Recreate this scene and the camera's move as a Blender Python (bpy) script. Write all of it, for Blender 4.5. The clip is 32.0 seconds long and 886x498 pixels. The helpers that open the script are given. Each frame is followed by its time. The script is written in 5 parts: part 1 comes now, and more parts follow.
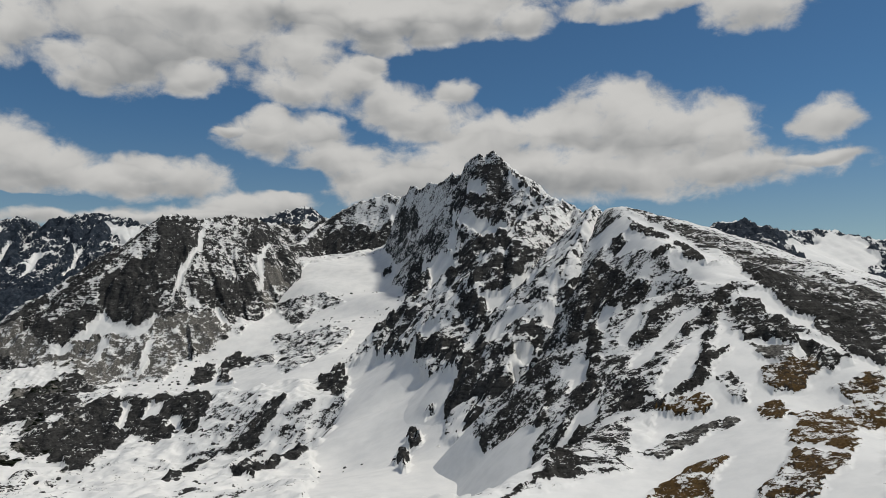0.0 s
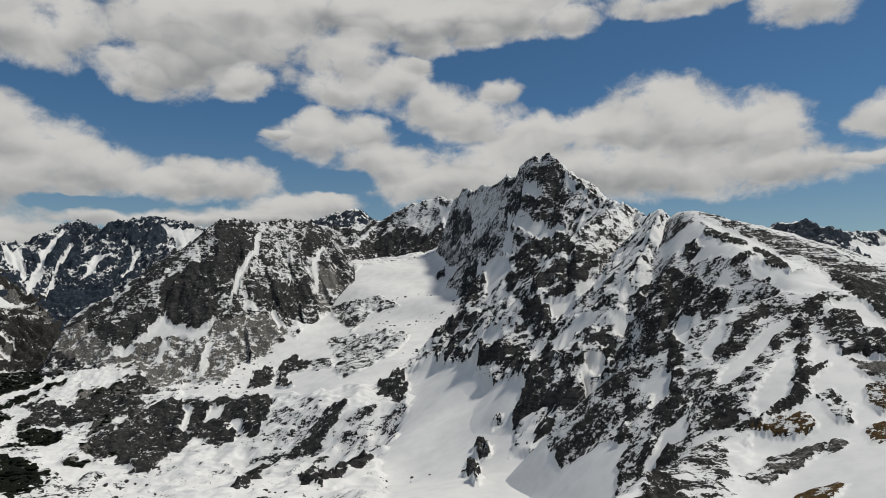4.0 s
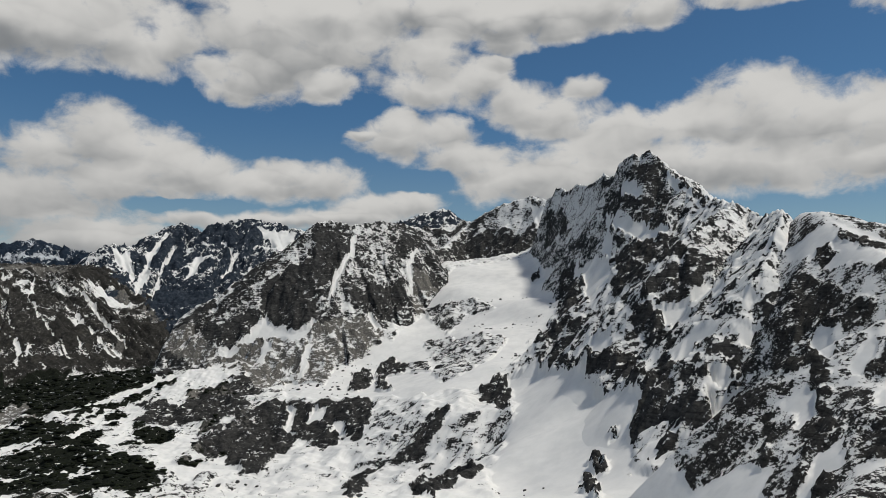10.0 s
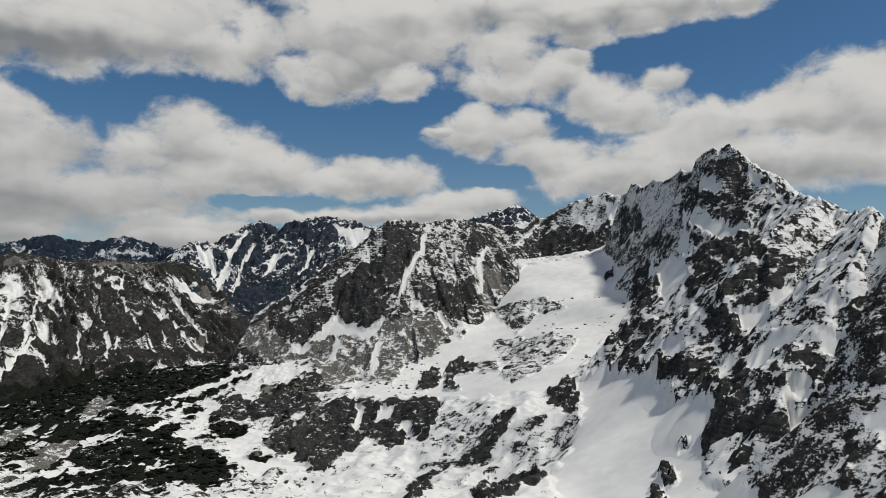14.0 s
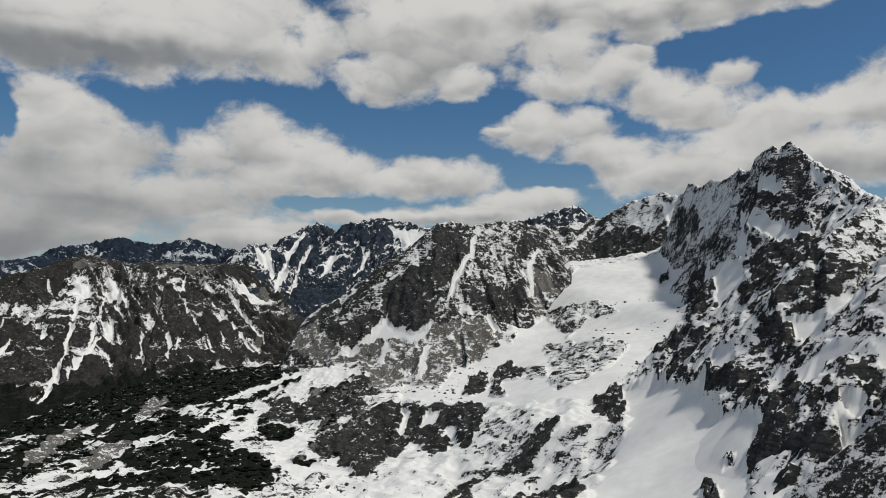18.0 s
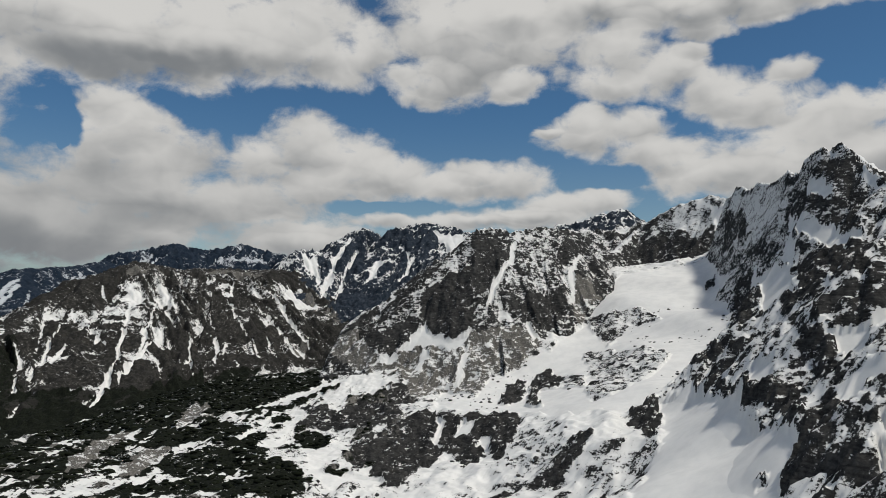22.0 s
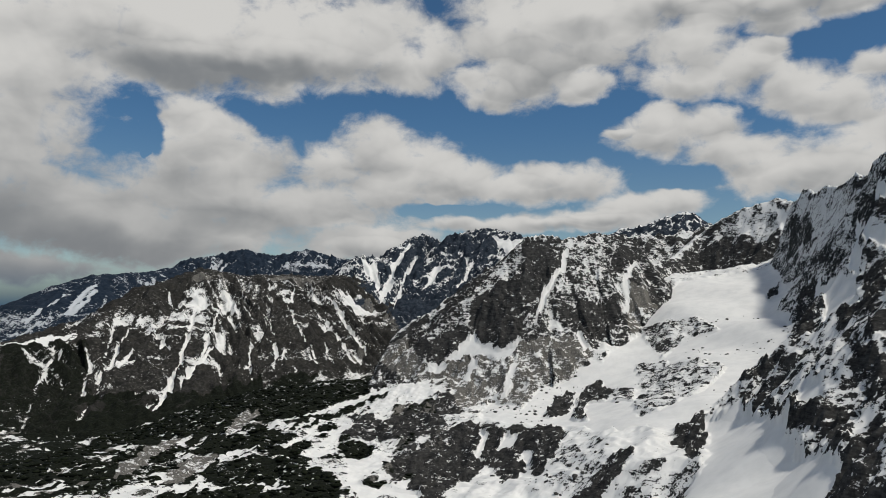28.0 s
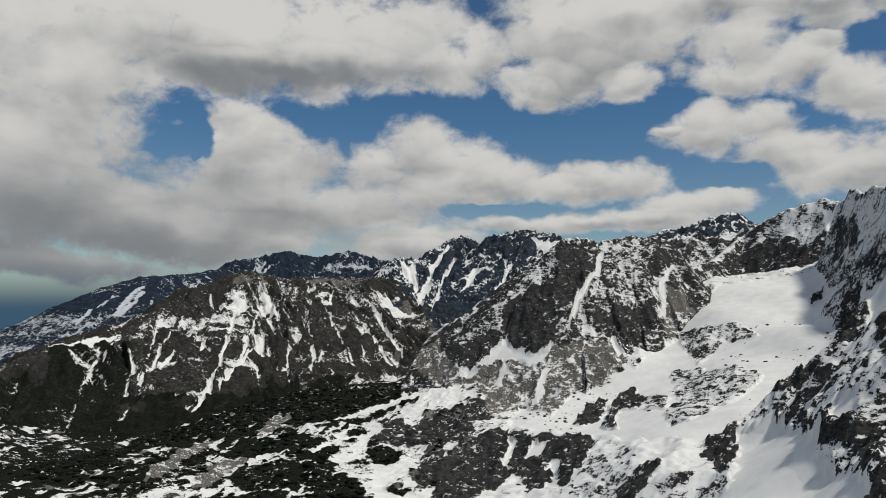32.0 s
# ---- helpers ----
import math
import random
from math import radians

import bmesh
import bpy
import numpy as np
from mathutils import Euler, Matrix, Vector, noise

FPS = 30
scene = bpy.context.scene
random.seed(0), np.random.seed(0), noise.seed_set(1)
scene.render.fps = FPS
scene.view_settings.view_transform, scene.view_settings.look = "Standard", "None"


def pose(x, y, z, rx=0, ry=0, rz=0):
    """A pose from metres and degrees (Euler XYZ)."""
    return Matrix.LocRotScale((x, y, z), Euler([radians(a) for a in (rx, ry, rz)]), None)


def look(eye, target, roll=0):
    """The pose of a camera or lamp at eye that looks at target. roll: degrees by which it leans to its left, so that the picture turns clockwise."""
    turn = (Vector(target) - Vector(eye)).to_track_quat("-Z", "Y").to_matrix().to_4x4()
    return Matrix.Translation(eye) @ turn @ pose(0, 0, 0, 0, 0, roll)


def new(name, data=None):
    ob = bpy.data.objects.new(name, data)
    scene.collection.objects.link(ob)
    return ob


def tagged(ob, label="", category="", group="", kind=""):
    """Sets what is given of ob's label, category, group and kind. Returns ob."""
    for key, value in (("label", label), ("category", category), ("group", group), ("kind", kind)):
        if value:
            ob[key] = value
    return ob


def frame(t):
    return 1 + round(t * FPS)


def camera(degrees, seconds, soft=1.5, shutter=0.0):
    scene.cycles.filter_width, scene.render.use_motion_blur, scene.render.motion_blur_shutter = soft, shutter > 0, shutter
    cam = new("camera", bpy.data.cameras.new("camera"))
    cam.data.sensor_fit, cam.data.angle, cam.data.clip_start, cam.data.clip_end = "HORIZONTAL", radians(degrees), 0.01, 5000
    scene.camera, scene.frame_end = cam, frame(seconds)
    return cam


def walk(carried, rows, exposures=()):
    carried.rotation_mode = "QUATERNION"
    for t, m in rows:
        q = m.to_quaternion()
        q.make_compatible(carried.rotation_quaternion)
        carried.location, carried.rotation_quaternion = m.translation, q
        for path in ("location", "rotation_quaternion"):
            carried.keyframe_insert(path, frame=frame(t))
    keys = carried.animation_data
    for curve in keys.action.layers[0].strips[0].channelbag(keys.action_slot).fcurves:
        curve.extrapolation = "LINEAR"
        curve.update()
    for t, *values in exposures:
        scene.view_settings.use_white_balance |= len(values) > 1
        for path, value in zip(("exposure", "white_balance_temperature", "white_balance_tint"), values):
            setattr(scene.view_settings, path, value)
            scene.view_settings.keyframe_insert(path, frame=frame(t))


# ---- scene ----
# ---- camera ----
cam = camera(62.4, 32.0, soft=0.8)
PATH = [
    (0, (0.00, -0.00, 420.04), (191.5, 979.3, 486.0), -0.36),
    (1, (-4.04, 3.36, 421.51), (173.2, 985.3, 487.4), -0.30),
    (2, (-8.09, 6.64, 422.96), (154.0, 991.2, 488.4), -0.28),
    (3, (-12.25, 9.88, 424.38), (134.7, 996.8, 490.8), -0.21),
    (3.5, (-14.41, 11.45, 425.13), (124.8, 999.5, 491.9), -0.21),
    (5.5, (-23.36, 17.44, 428.33), (84.2, 1009.4, 495.5), -0.14),
    (6, (-25.62, 18.88, 429.07), (73.8, 1011.6, 496.5), -0.15),
    (7, (-30.06, 21.69, 430.39), (52.9, 1015.9, 499.0), -0.14),
    (8, (-33.91, 24.35, 431.36), (31.5, 1019.9, 499.7), -0.27),
    (9, (-36.37, 26.62, 432.04), (8.5, 1023.4, 498.7), -0.24),
    (10, (-36.99, 28.66, 432.88), (-18.9, 1026.4, 498.3), -0.10),
    (11, (-35.97, 30.88, 434.07), (-46.0, 1028.8, 498.0), -0.00),
    (12, (-33.45, 33.27, 435.41), (-70.8, 1030.6, 497.6), 0.08),
    (13, (-29.86, 35.88, 436.79), (-92.2, 1032.1, 497.5), 0.14),
    (14, (-25.61, 38.66, 438.22), (-111.3, 1033.2, 497.6), 0.23),
    (14.5, (-23.32, 40.14, 438.97), (-119.9, 1033.7, 497.9), 0.26),
    (16.5, (-13.70, 46.33, 442.10), (-152.0, 1035.0, 500.4), 0.31),
    (17, (-11.18, 47.88, 442.90), (-159.4, 1035.1, 501.2), 0.32),
    (18, (-5.97, 50.93, 444.54), (-173.4, 1035.1, 503.4), 0.32),
    (19, (-0.71, 53.91, 446.22), (-186.0, 1034.8, 506.0), 0.30),
    (20, (4.58, 56.88, 447.92), (-198.2, 1034.2, 508.7), 0.26),
    (21, (9.90, 59.90, 449.72), (-209.6, 1033.5, 511.7), 0.25),
    (22, (15.18, 63.00, 451.56), (-220.4, 1032.8, 514.5), 0.26),
    (23, (20.49, 66.18, 453.34), (-230.8, 1032.0, 517.5), 0.27),
    (24, (25.77, 69.43, 455.04), (-240.5, 1031.1, 520.1), 0.28),
    (25, (30.97, 72.77, 456.70), (-250.1, 1030.2, 522.2), 0.30),
    (25.5, (33.57, 74.54, 457.56), (-254.9, 1029.8, 523.4), 0.31),
    (27.5, (44.00, 81.85, 460.96), (-273.7, 1027.7, 527.4), 0.32),
    (28, (46.59, 83.71, 461.82), (-278.7, 1027.0, 528.2), 0.32),
    (29, (51.72, 87.50, 463.57), (-288.0, 1025.7, 530.1), 0.32),
    (30, (56.68, 91.35, 465.35), (-297.5, 1024.2, 531.6), 0.36),
    (31, (61.50, 95.29, 467.21), (-307.0, 1022.6, 533.4), 0.38),
    (32, (66.23, 99.28, 469.10), (-316.2, 1020.9, 535.3), 0.39),
]
walk(cam, [(t, look(eye, target, roll)) for t, eye, target, roll in PATH],
     exposures=[(0.0, -0.1), (6.0, -0.06), (11.0, -0.02), (16.0, 0.0), (32.0, 0.0)])

# ---- sky, clouds and sun ----
SKY_STRENGTH, CLOUD_STRENGTH, SUN_STRENGTH = 0.072, 0.8, 2.8
SUN_AZIMUTH, SUN_HEIGHT = 94.0, 57.0  # degrees, clockwise from the y axis; above the horizon
# banks of cloud: (azimuth, height, half width, half height), in degrees
CLOUD_BANKS = {
    "high_bank": [(-38.1, 19.3, 13.5, 4.2), (-27.2, 19.6, 7.6, 3.8), (-22.1, 17.6, 3.5, 2.0), (-39.4, 16.9, 9.2, 1.8), (-31.6, 17.7, 8.6, 1.7), (-11.9, 20.6, 6.5, 4.9), (-12.3, 17.1, 4.6, 2.5), (-15.0, 15.6, 2.3, 1.2), (-8.7, 16.2, 2.0, 1.5), (-5.6, 21.6, 8.7, 2.2), (2.4, 21.2, 8.8, 1.9), (9.8, 20.9, 9.1, 1.6), (6.1, 19.9, 2.9, 1.5)],
    "middle_cumulus": [(-0.3, 18.3, 3.2, 2.1), (-0.7, 16.0, 3.2, 1.5), (3.8, 16.5, 3.0, 1.8), (6.9, 14.8, 3.5, 2.1), (10.0, 13.7, 3.9, 2.1), (11.9, 16.1, 1.4, 1.2), (5.1, 17.9, 1.7, 0.8)],
    "nose_cloud": [(-2.8, 13.3, 1.7, 1.4), (-1.6, 12.0, 4.2, 1.9), (1.5, 12.8, 2.4, 1.6), (2.9, 10.5, 4.3, 1.6), (5.3, 9.1, 4.1, 1.6), (-5.1, 12.3, 1.4, 0.5), (9.1, 8.3, 5.6, 1.7)],
    "sunny_bank": [(24.6, 13.0, 5.8, 3.2), (29.3, 12.2, 5.0, 2.8), (32.9, 11.1, 2.7, 1.9), (19.2, 12.5, 5.1, 2.0), (14.5, 12.1, 5.3, 2.1), (15.3, 9.9, 9.9, 2.5), (25.3, 9.5, 13.6, 2.1), (34.2, 9.2, 4.4, 1.2)],
    "top_bank": [(-9.8, 19.7, 8.6, 3.4), (-14.3, 16.7, 4.7, 1.3), (-19.7, 18.8, 2.4, 2.1), (-7.3, 16.6, 1.7, 1.2), (7.4, 22.1, 14.3, 2.2), (17.8, 21.1, 3.1, 1.2), (1.1, 20.0, 3.0, 1.4)],
    "right_puffs": [(39.4, 12.2, 2.5, 1.3), (38.6, 9.6, 3.0, 0.6), (34.7, 20.1, 3.7, 1.8), (27.3, 21.5, 7.2, 0.9), (10.5, 20.1, 2.5, 1.1)],
    "low_cumulus": [(-24.3, 11.4, 3.5, 2.3), (-20.6, 10.1, 4.7, 2.3), (-17.1, 9.2, 3.5, 1.9), (-27.4, 9.8, 3.5, 1.9), (-9.1, 8.9, 4.1, 1.4), (-13.4, 8.4, 3.6, 1.3), (-11.6, 9.6, 2.2, 1.1), (-23.2, 8.1, 7.3, 2.0), (-5.1, 6.9, 3.8, 1.4), (-1.2, 7.3, 2.7, 1.1), (-7.8, 5.9, 5.6, 0.8)],
    "grey_towers": [(-38.7, 13.6, 1.9, 1.7), (-36.7, 11.9, 2.8, 2.1), (-39.0, 10.7, 2.7, 2.9), (-35.1, 9.8, 4.8, 2.5), (-37.4, 7.6, 7.1, 3.3), (-31.3, 6.6, 9.0, 2.4), (-24.5, 4.6, 6.0, 1.5), (-43.3, 5.2, 7.7, 3.2)],
    "grey_wall": [(-50.9, 16.6, 8.0, 5.5), (-51.1, 10.9, 5.6, 6.6), (-53.3, 6.9, 7.2, 5.2), (-48.1, 6.1, 6.2, 3.2), (-41.1, 4.4, 11.8, 2.2), (-36.1, 18.0, 12.6, 3.0), (-40.3, 19.8, 15.4, 3.6), (-50.4, 2.0, 7.2, 1.3)],
    "horizon_cloud": [(-14.3, 5.7, 7.9, 0.6), (-24.1, 3.7, 5.4, 1.1), (-7.8, 6.4, 3.1, 0.8)],
}
# clear sky between them
CLOUD_GAPS = {
    "blue_gaps": [(-1.2, 8.9, 3.9, 0.8), (-17.1, 6.8, 3.5, 0.4)],
    "western_gaps": [(-41.8, 13.5, 1.5, 0.9), (-41.0, 11.9, 0.9, 1.7), (-41.9, 10.9, 0.5, 1.0), (-20.6, 6.6, 3.1, 0.5)],
}


class Tree:
    """A small helper to write node trees."""

    def __init__(self, tree):
        self.tree = tree
        tree.nodes.clear()

    def node(self, kind, **links):
        n = self.tree.nodes.new(kind)
        for key, value in links.items():
            slot = n.inputs[int(key[1:])] if key[0] == "i" and key[1:].isdigit() else n.inputs[key.replace("_", " ")]
            if isinstance(value, bpy.types.NodeSocket):
                self.tree.links.new(value, slot)
            else:
                slot.default_value = value
        return n

    def scale(self, vector, by):
        n = self.node("ShaderNodeVectorMath", i0=vector, i1=by)
        n.operation = "MULTIPLY"
        return n.outputs[0]

    def math(self, op, a, b=0.0, c=0.0, clamp=False):
        n = self.node("ShaderNodeMath", i0=a, i1=b, i2=c)
        n.operation, n.use_clamp = op, clamp
        return n.outputs[0]

    def noise(self, vector, scale, detail=5.0, rough=0.55, warp=0.0):
        n = self.node("ShaderNodeTexNoise", Vector=vector, Scale=scale, Detail=detail, Roughness=rough, Distortion=warp)
        return n.outputs[0]

    def step(self, value, lo, hi, out_lo=0.0, out_hi=1.0):
        n = self.node("ShaderNodeMapRange", i0=value, i1=lo, i2=hi, i3=out_lo, i4=out_hi)
        n.interpolation_type = "SMOOTHSTEP"
        return n.outputs[0]

    def mix(self, factor, a, b):
        n = self.tree.nodes.new("ShaderNodeMix")
        n.data_type = "RGBA"
        for slot, value in ((n.inputs[0], factor), (n.inputs[6], a), (n.inputs[7], b)):
            if isinstance(value, bpy.types.NodeSocket):
                self.tree.links.new(value, slot)
            else:
                slot.default_value = value
        return n.outputs[2]


def rgb(r, g, b):
    return (r, g, b, 1.0)


def build_sky():
    world = bpy.data.worlds.new("sky")
    world.use_nodes = True
    scene.world = world
    t = Tree(world.node_tree)
    way = t.node("ShaderNodeTexCoord").outputs["Generated"]
    xyz = t.node("ShaderNodeSeparateXYZ", i0=way)
    azimuth = t.math("DEGREES", t.math("ARCTAN2", xyz.outputs[0], xyz.outputs[1]))
    height = t.math("DEGREES", t.math("ARCSINE", xyz.outputs[2]))
    flat = t.node("ShaderNodeCombineXYZ", i0=azimuth, i1=t.math("MULTIPLY", height, 1.35), i2=0.0).outputs[0]
    billow_a = t.noise(flat, 0.16, 3.0, 0.55)
    billow_b = t.noise(t.node("ShaderNodeVectorMath", i0=flat, i1=(31.0, 57.0, 0.0)).outputs[0], 0.16, 3.0, 0.55)
    fine = t.noise(flat, 0.36, 8.0, 0.62, 0.25)
    billow_c = t.noise(flat, 0.3, 3.0, 0.5, 0.3)
    u = t.math("MULTIPLY_ADD", t.math("SUBTRACT", billow_a, 0.5), 3.6, azimuth)
    v = t.math("MULTIPLY_ADD", t.math("SUBTRACT", billow_b, 0.5), 2.8, height)
    field, light = None, None
    for bank in CLOUD_BANKS.values():
        for ca, ch, ra, rh in bank:
            a = t.math("DIVIDE", t.math("SUBTRACT", u, ca), ra)
            h = t.math("DIVIDE", t.math("SUBTRACT", v, ch), rh)
            puff = t.math("SUBTRACT", 1.0, t.math("MULTIPLY_ADD", a, a, t.math("MULTIPLY", h, h)))
            top = t.math("MULTIPLY", h, t.math("MAXIMUM", puff, 0.0))
            field = puff if field is None else t.math("SMOOTH_MAX", field, puff, 0.25)
            light = top if light is None else t.math("ADD", light, top)
    for bank in CLOUD_GAPS.values():
        for ca, ch, ra, rh in bank:
            a = t.math("DIVIDE", t.math("SUBTRACT", u, ca), ra)
            h = t.math("DIVIDE", t.math("SUBTRACT", v, ch), rh)
            clear = t.math("MAXIMUM", t.math("SUBTRACT", 1.0, t.math("MULTIPLY_ADD", a, a, t.math("MULTIPLY", h, h))), 0.0)
            field = t.math("MULTIPLY_ADD", clear, -1.2, field)
    # beyond the banks the same broken cloud goes on all round
    far = t.math("MULTIPLY_ADD", t.noise(flat, 0.05, 3.0, 0.5), 3.0, -1.55)
    outside = t.step(t.math("ABSOLUTE", t.math("ADD", azimuth, 6.0)), 50.0, 62.0)
    above = t.step(height, 27.0, 36.0)
    field = t.math("MAXIMUM", field, t.math("MULTIPLY_ADD", t.math("MAXIMUM", outside, above), 4.0, t.math("ADD", far, -4.0)))
    density = t.math("ADD", t.math("MAXIMUM", field, -1.2), t.math("MULTIPLY", t.math("SUBTRACT", fine, 0.5), 2.7))
    cover = t.step(density, -0.4, 0.66)
    shade = t.math("MULTIPLY_ADD", t.math("MINIMUM", light, 0.8), 0.48, t.math("MULTIPLY_ADD", t.math("SUBTRACT", billow_c, 0.5), 0.6, 0.67))
    gloom = t.step(azimuth, -62.0, -14.0)
    low = t.step(height, 2.0, 15.0)
    shade = t.math("MULTIPLY", shade, t.math("MULTIPLY_ADD", t.math("MAXIMUM", gloom, low), 0.66, 0.34))
    white = t.mix(t.step(shade, 0.05, 0.95), rgb(0.25, 0.265, 0.28), rgb(0.77, 0.76, 0.735))
    sky = t.node("ShaderNodeTexSky")
    sky.sky_type, sky.sun_disc = "NISHITA", False
    sky.sun_elevation, sky.sun_rotation = radians(SUN_HEIGHT), radians(SUN_AZIMUTH)
    sky.altitude, sky.air_density, sky.dust_density, sky.ozone_density = 2000.0, 1.0, 0.2, 2.2
    clear = t.mix(t.step(height, 4.0, 15.0), t.scale(sky.outputs[0], (0.80, 0.88, 0.84)), t.scale(sky.outputs[0], (0.54, 0.81, 0.92)))
    blue = t.node("ShaderNodeBackground", Color=clear, Strength=SKY_STRENGTH)
    cloud = t.node("ShaderNodeBackground", Color=white, Strength=CLOUD_STRENGTH)
    both = t.node("ShaderNodeMixShader", i0=cover, i1=blue.outputs[0], i2=cloud.outputs[0])
    haze = t.node("ShaderNodeBackground", Color=rgb(0.045, 0.095, 0.15), Strength=1.0)
    down = t.step(height, 3.0, -1.2)
    whole = t.node("ShaderNodeMixShader", i0=down, i1=both.outputs[0], i2=haze.outputs[0])
    t.node("ShaderNodeOutputWorld", Surface=whole.outputs[0])
    world.cycles.sampling_method = "MANUAL"
    world.cycles.sample_map_resolution = 512


build_sky()
sun_data = bpy.data.lights.new("sun", "SUN")
sun_data.energy, sun_data.angle, sun_data.color = SUN_STRENGTH, radians(5.0), (1.0, 0.95, 0.85)
sun_way = Vector((math.sin(radians(SUN_AZIMUTH)) * math.cos(radians(SUN_HEIGHT)), math.cos(radians(SUN_AZIMUTH)) * math.cos(radians(SUN_HEIGHT)), math.sin(radians(SUN_HEIGHT))))
sun = new("sun", sun_data)
sun.matrix_world = look(sun_way * 3000, (0, 0, 0))
scene.view_settings.exposure = 0.0

# ---- materials ----
def mountain_material(name, dark, pale, grain=1.0, bands=0.35, soil=(0.10, 0.085, 0.065), snow=(0.80, 0.797, 0.78), blotch=1.1, ragged=1.0, lie=((0.5, 0.75, 0.4), (0.045, 0.16, 0.42))):
    """Rock, scree, turf, dwarf pine and snow, spread by the land's own cover layer: red snow, green turf, blue dwarf pine, alpha scree."""
    mat = bpy.data.materials.new(name)
    mat.use_nodes = True
    t = Tree(mat.node_tree)
    place = t.node("ShaderNodeNewGeometry").outputs["Position"]
    layer = t.node("ShaderNodeAttribute")
    layer.attribute_name = "cover"
    lay = t.node("ShaderNodeSeparateColor", Color=layer.outputs["Color"])
    coarse = t.noise(place, 0.045 * grain, 4.0, 0.6)
    medium = t.noise(place, 0.16 * grain, 6.0, 0.65, 0.4)
    small = t.noise(place, 0.42 * grain, 6.0, 0.7)
    band = t.node("ShaderNodeMapping", Vector=place)
    band.inputs["Rotation"].default_value = (0.45, 0.25, 0.3)
    band.inputs["Scale"].default_value = (0.05, 0.05, 0.5)
    strata = t.noise(band.outputs[0], 1.0 * grain, 5.0, 0.6)
    tone = t.math("MULTIPLY_ADD", medium, 0.45, t.math("MULTIPLY_ADD", strata, bands, t.math("MULTIPLY", small, 0.25)))
    rock = t.mix(t.step(tone, 0.36, 0.72), rgb(*dark), rgb(*pale))
    rock = t.mix(t.step(coarse, 0.55, 0.75, 0.0, 0.25), rock, rgb(pale[0] * 0.95, pale[1] * 0.9, pale[2] * 0.8))
    scree = t.mix(t.step(small, 0.3, 0.7), rgb(0.07, 0.067, 0.061), rgb(0.21, 0.2, 0.183))
    scree_at = t.step(t.math("ADD", layer.outputs["Alpha"], t.math("MULTIPLY", t.math("SUBTRACT", medium, 0.5), 0.9)), 0.22, 0.42)
    turf = t.mix(t.step(small, 0.32, 0.68), rgb(*soil), rgb(soil[0] * 2.2, soil[1] * 1.95, soil[2] * 1.5))
    turf_at = t.step(t.math("ADD", lay.outputs[1], t.math("MULTIPLY", t.math("SUBTRACT", medium, 0.5), 0.9)), 0.16, 0.34)
    pine = t.mix(t.step(small, 0.35, 0.65), rgb(0.004, 0.0055, 0.004), rgb(0.015, 0.018, 0.012))
    pine_at = t.step(t.math("ADD", lay.outputs[2], t.math("MULTIPLY", t.math("SUBTRACT", medium, 0.5), 0.9)), 0.40, 0.56)
    bare = t.mix(scree_at, rock, scree)
    bare = t.mix(turf_at, bare, turf)
    bare = t.mix(pine_at, bare, pine)
    drift = t.node("ShaderNodeMapping", Vector=place)
    drift.inputs["Rotation"].default_value, drift.inputs["Scale"].default_value = lie
    streak = t.noise(drift.outputs[0], 1.0 * grain, 6.0, 0.68, 0.5)
    rag = t.math("MULTIPLY_ADD", t.math("SUBTRACT", medium, 0.5), 1.8, t.math("MULTIPLY_ADD", t.math("SUBTRACT", small, 0.5), 1.5, t.math("MULTIPLY", t.math("SUBTRACT", streak, 0.5), 1.7)))
    rag = t.math("MULTIPLY_ADD", t.math("SUBTRACT", coarse, 0.5), blotch, rag)
    snow_at = t.step(t.math("MULTIPLY_ADD", rag, ragged, lay.outputs[0]), 0.43, 0.57)
    grey = t.mix(t.step(coarse, 0.35, 0.7), rgb(*snow), rgb(snow[0] * 0.9, snow[1] * 0.905, snow[2] * 0.91))
    colour = t.mix(snow_at, bare, grey)
    rough = t.math("MULTIPLY_ADD", snow_at, -0.25, 0.92)
    lift = t.math("MULTIPLY_ADD", t.math("ADD", medium, t.math("MULTIPLY", small, 0.5)), t.math("MULTIPLY_ADD", snow_at, -0.94, 1.0), t.math("MULTIPLY", snow_at, 0.35))
    bump = t.node("ShaderNodeBump", Strength=0.75, Distance=2.2 / grain, Height=lift)
    surface = t.node("ShaderNodeBsdfPrincipled", Base_Color=colour, Roughness=rough, Normal=bump.outputs[0])
    surface.inputs["Specular IOR Level"].default_value = 0.1
    t.node("ShaderNodeOutputMaterial", Surface=surface.outputs[0])
    return mat


FALL_LINE = ((0.0, 0.35, 0.0), (0.2, 0.2, 0.035))
GRANITE = mountain_material("granite and snow", (0.009, 0.0095, 0.010), (0.082, 0.081, 0.079))
NEAR = mountain_material("dark rock, turf and snow", (0.009, 0.009, 0.009), (0.07, 0.068, 0.064), 1.8, soil=(0.055, 0.037, 0.018), ragged=1.35)
FLOOR = mountain_material("cirque floor", (0.009, 0.0095, 0.010), (0.075, 0.074, 0.072), 1.2, blotch=0.6)
WEATHERED = mountain_material("weathered grey rock", (0.022, 0.0215, 0.020), (0.12, 0.115, 0.105), 0.8, 0.15, blotch=0.3, ragged=0.5, lie=FALL_LINE)
# The air's blue haze is put into this rock colour.
DISTANT = mountain_material("distant rock with haze tint", (0.016, 0.024, 0.036), (0.085, 0.10, 0.125), 0.55, 0.2, blotch=0.4, ragged=0.7, lie=FALL_LINE)
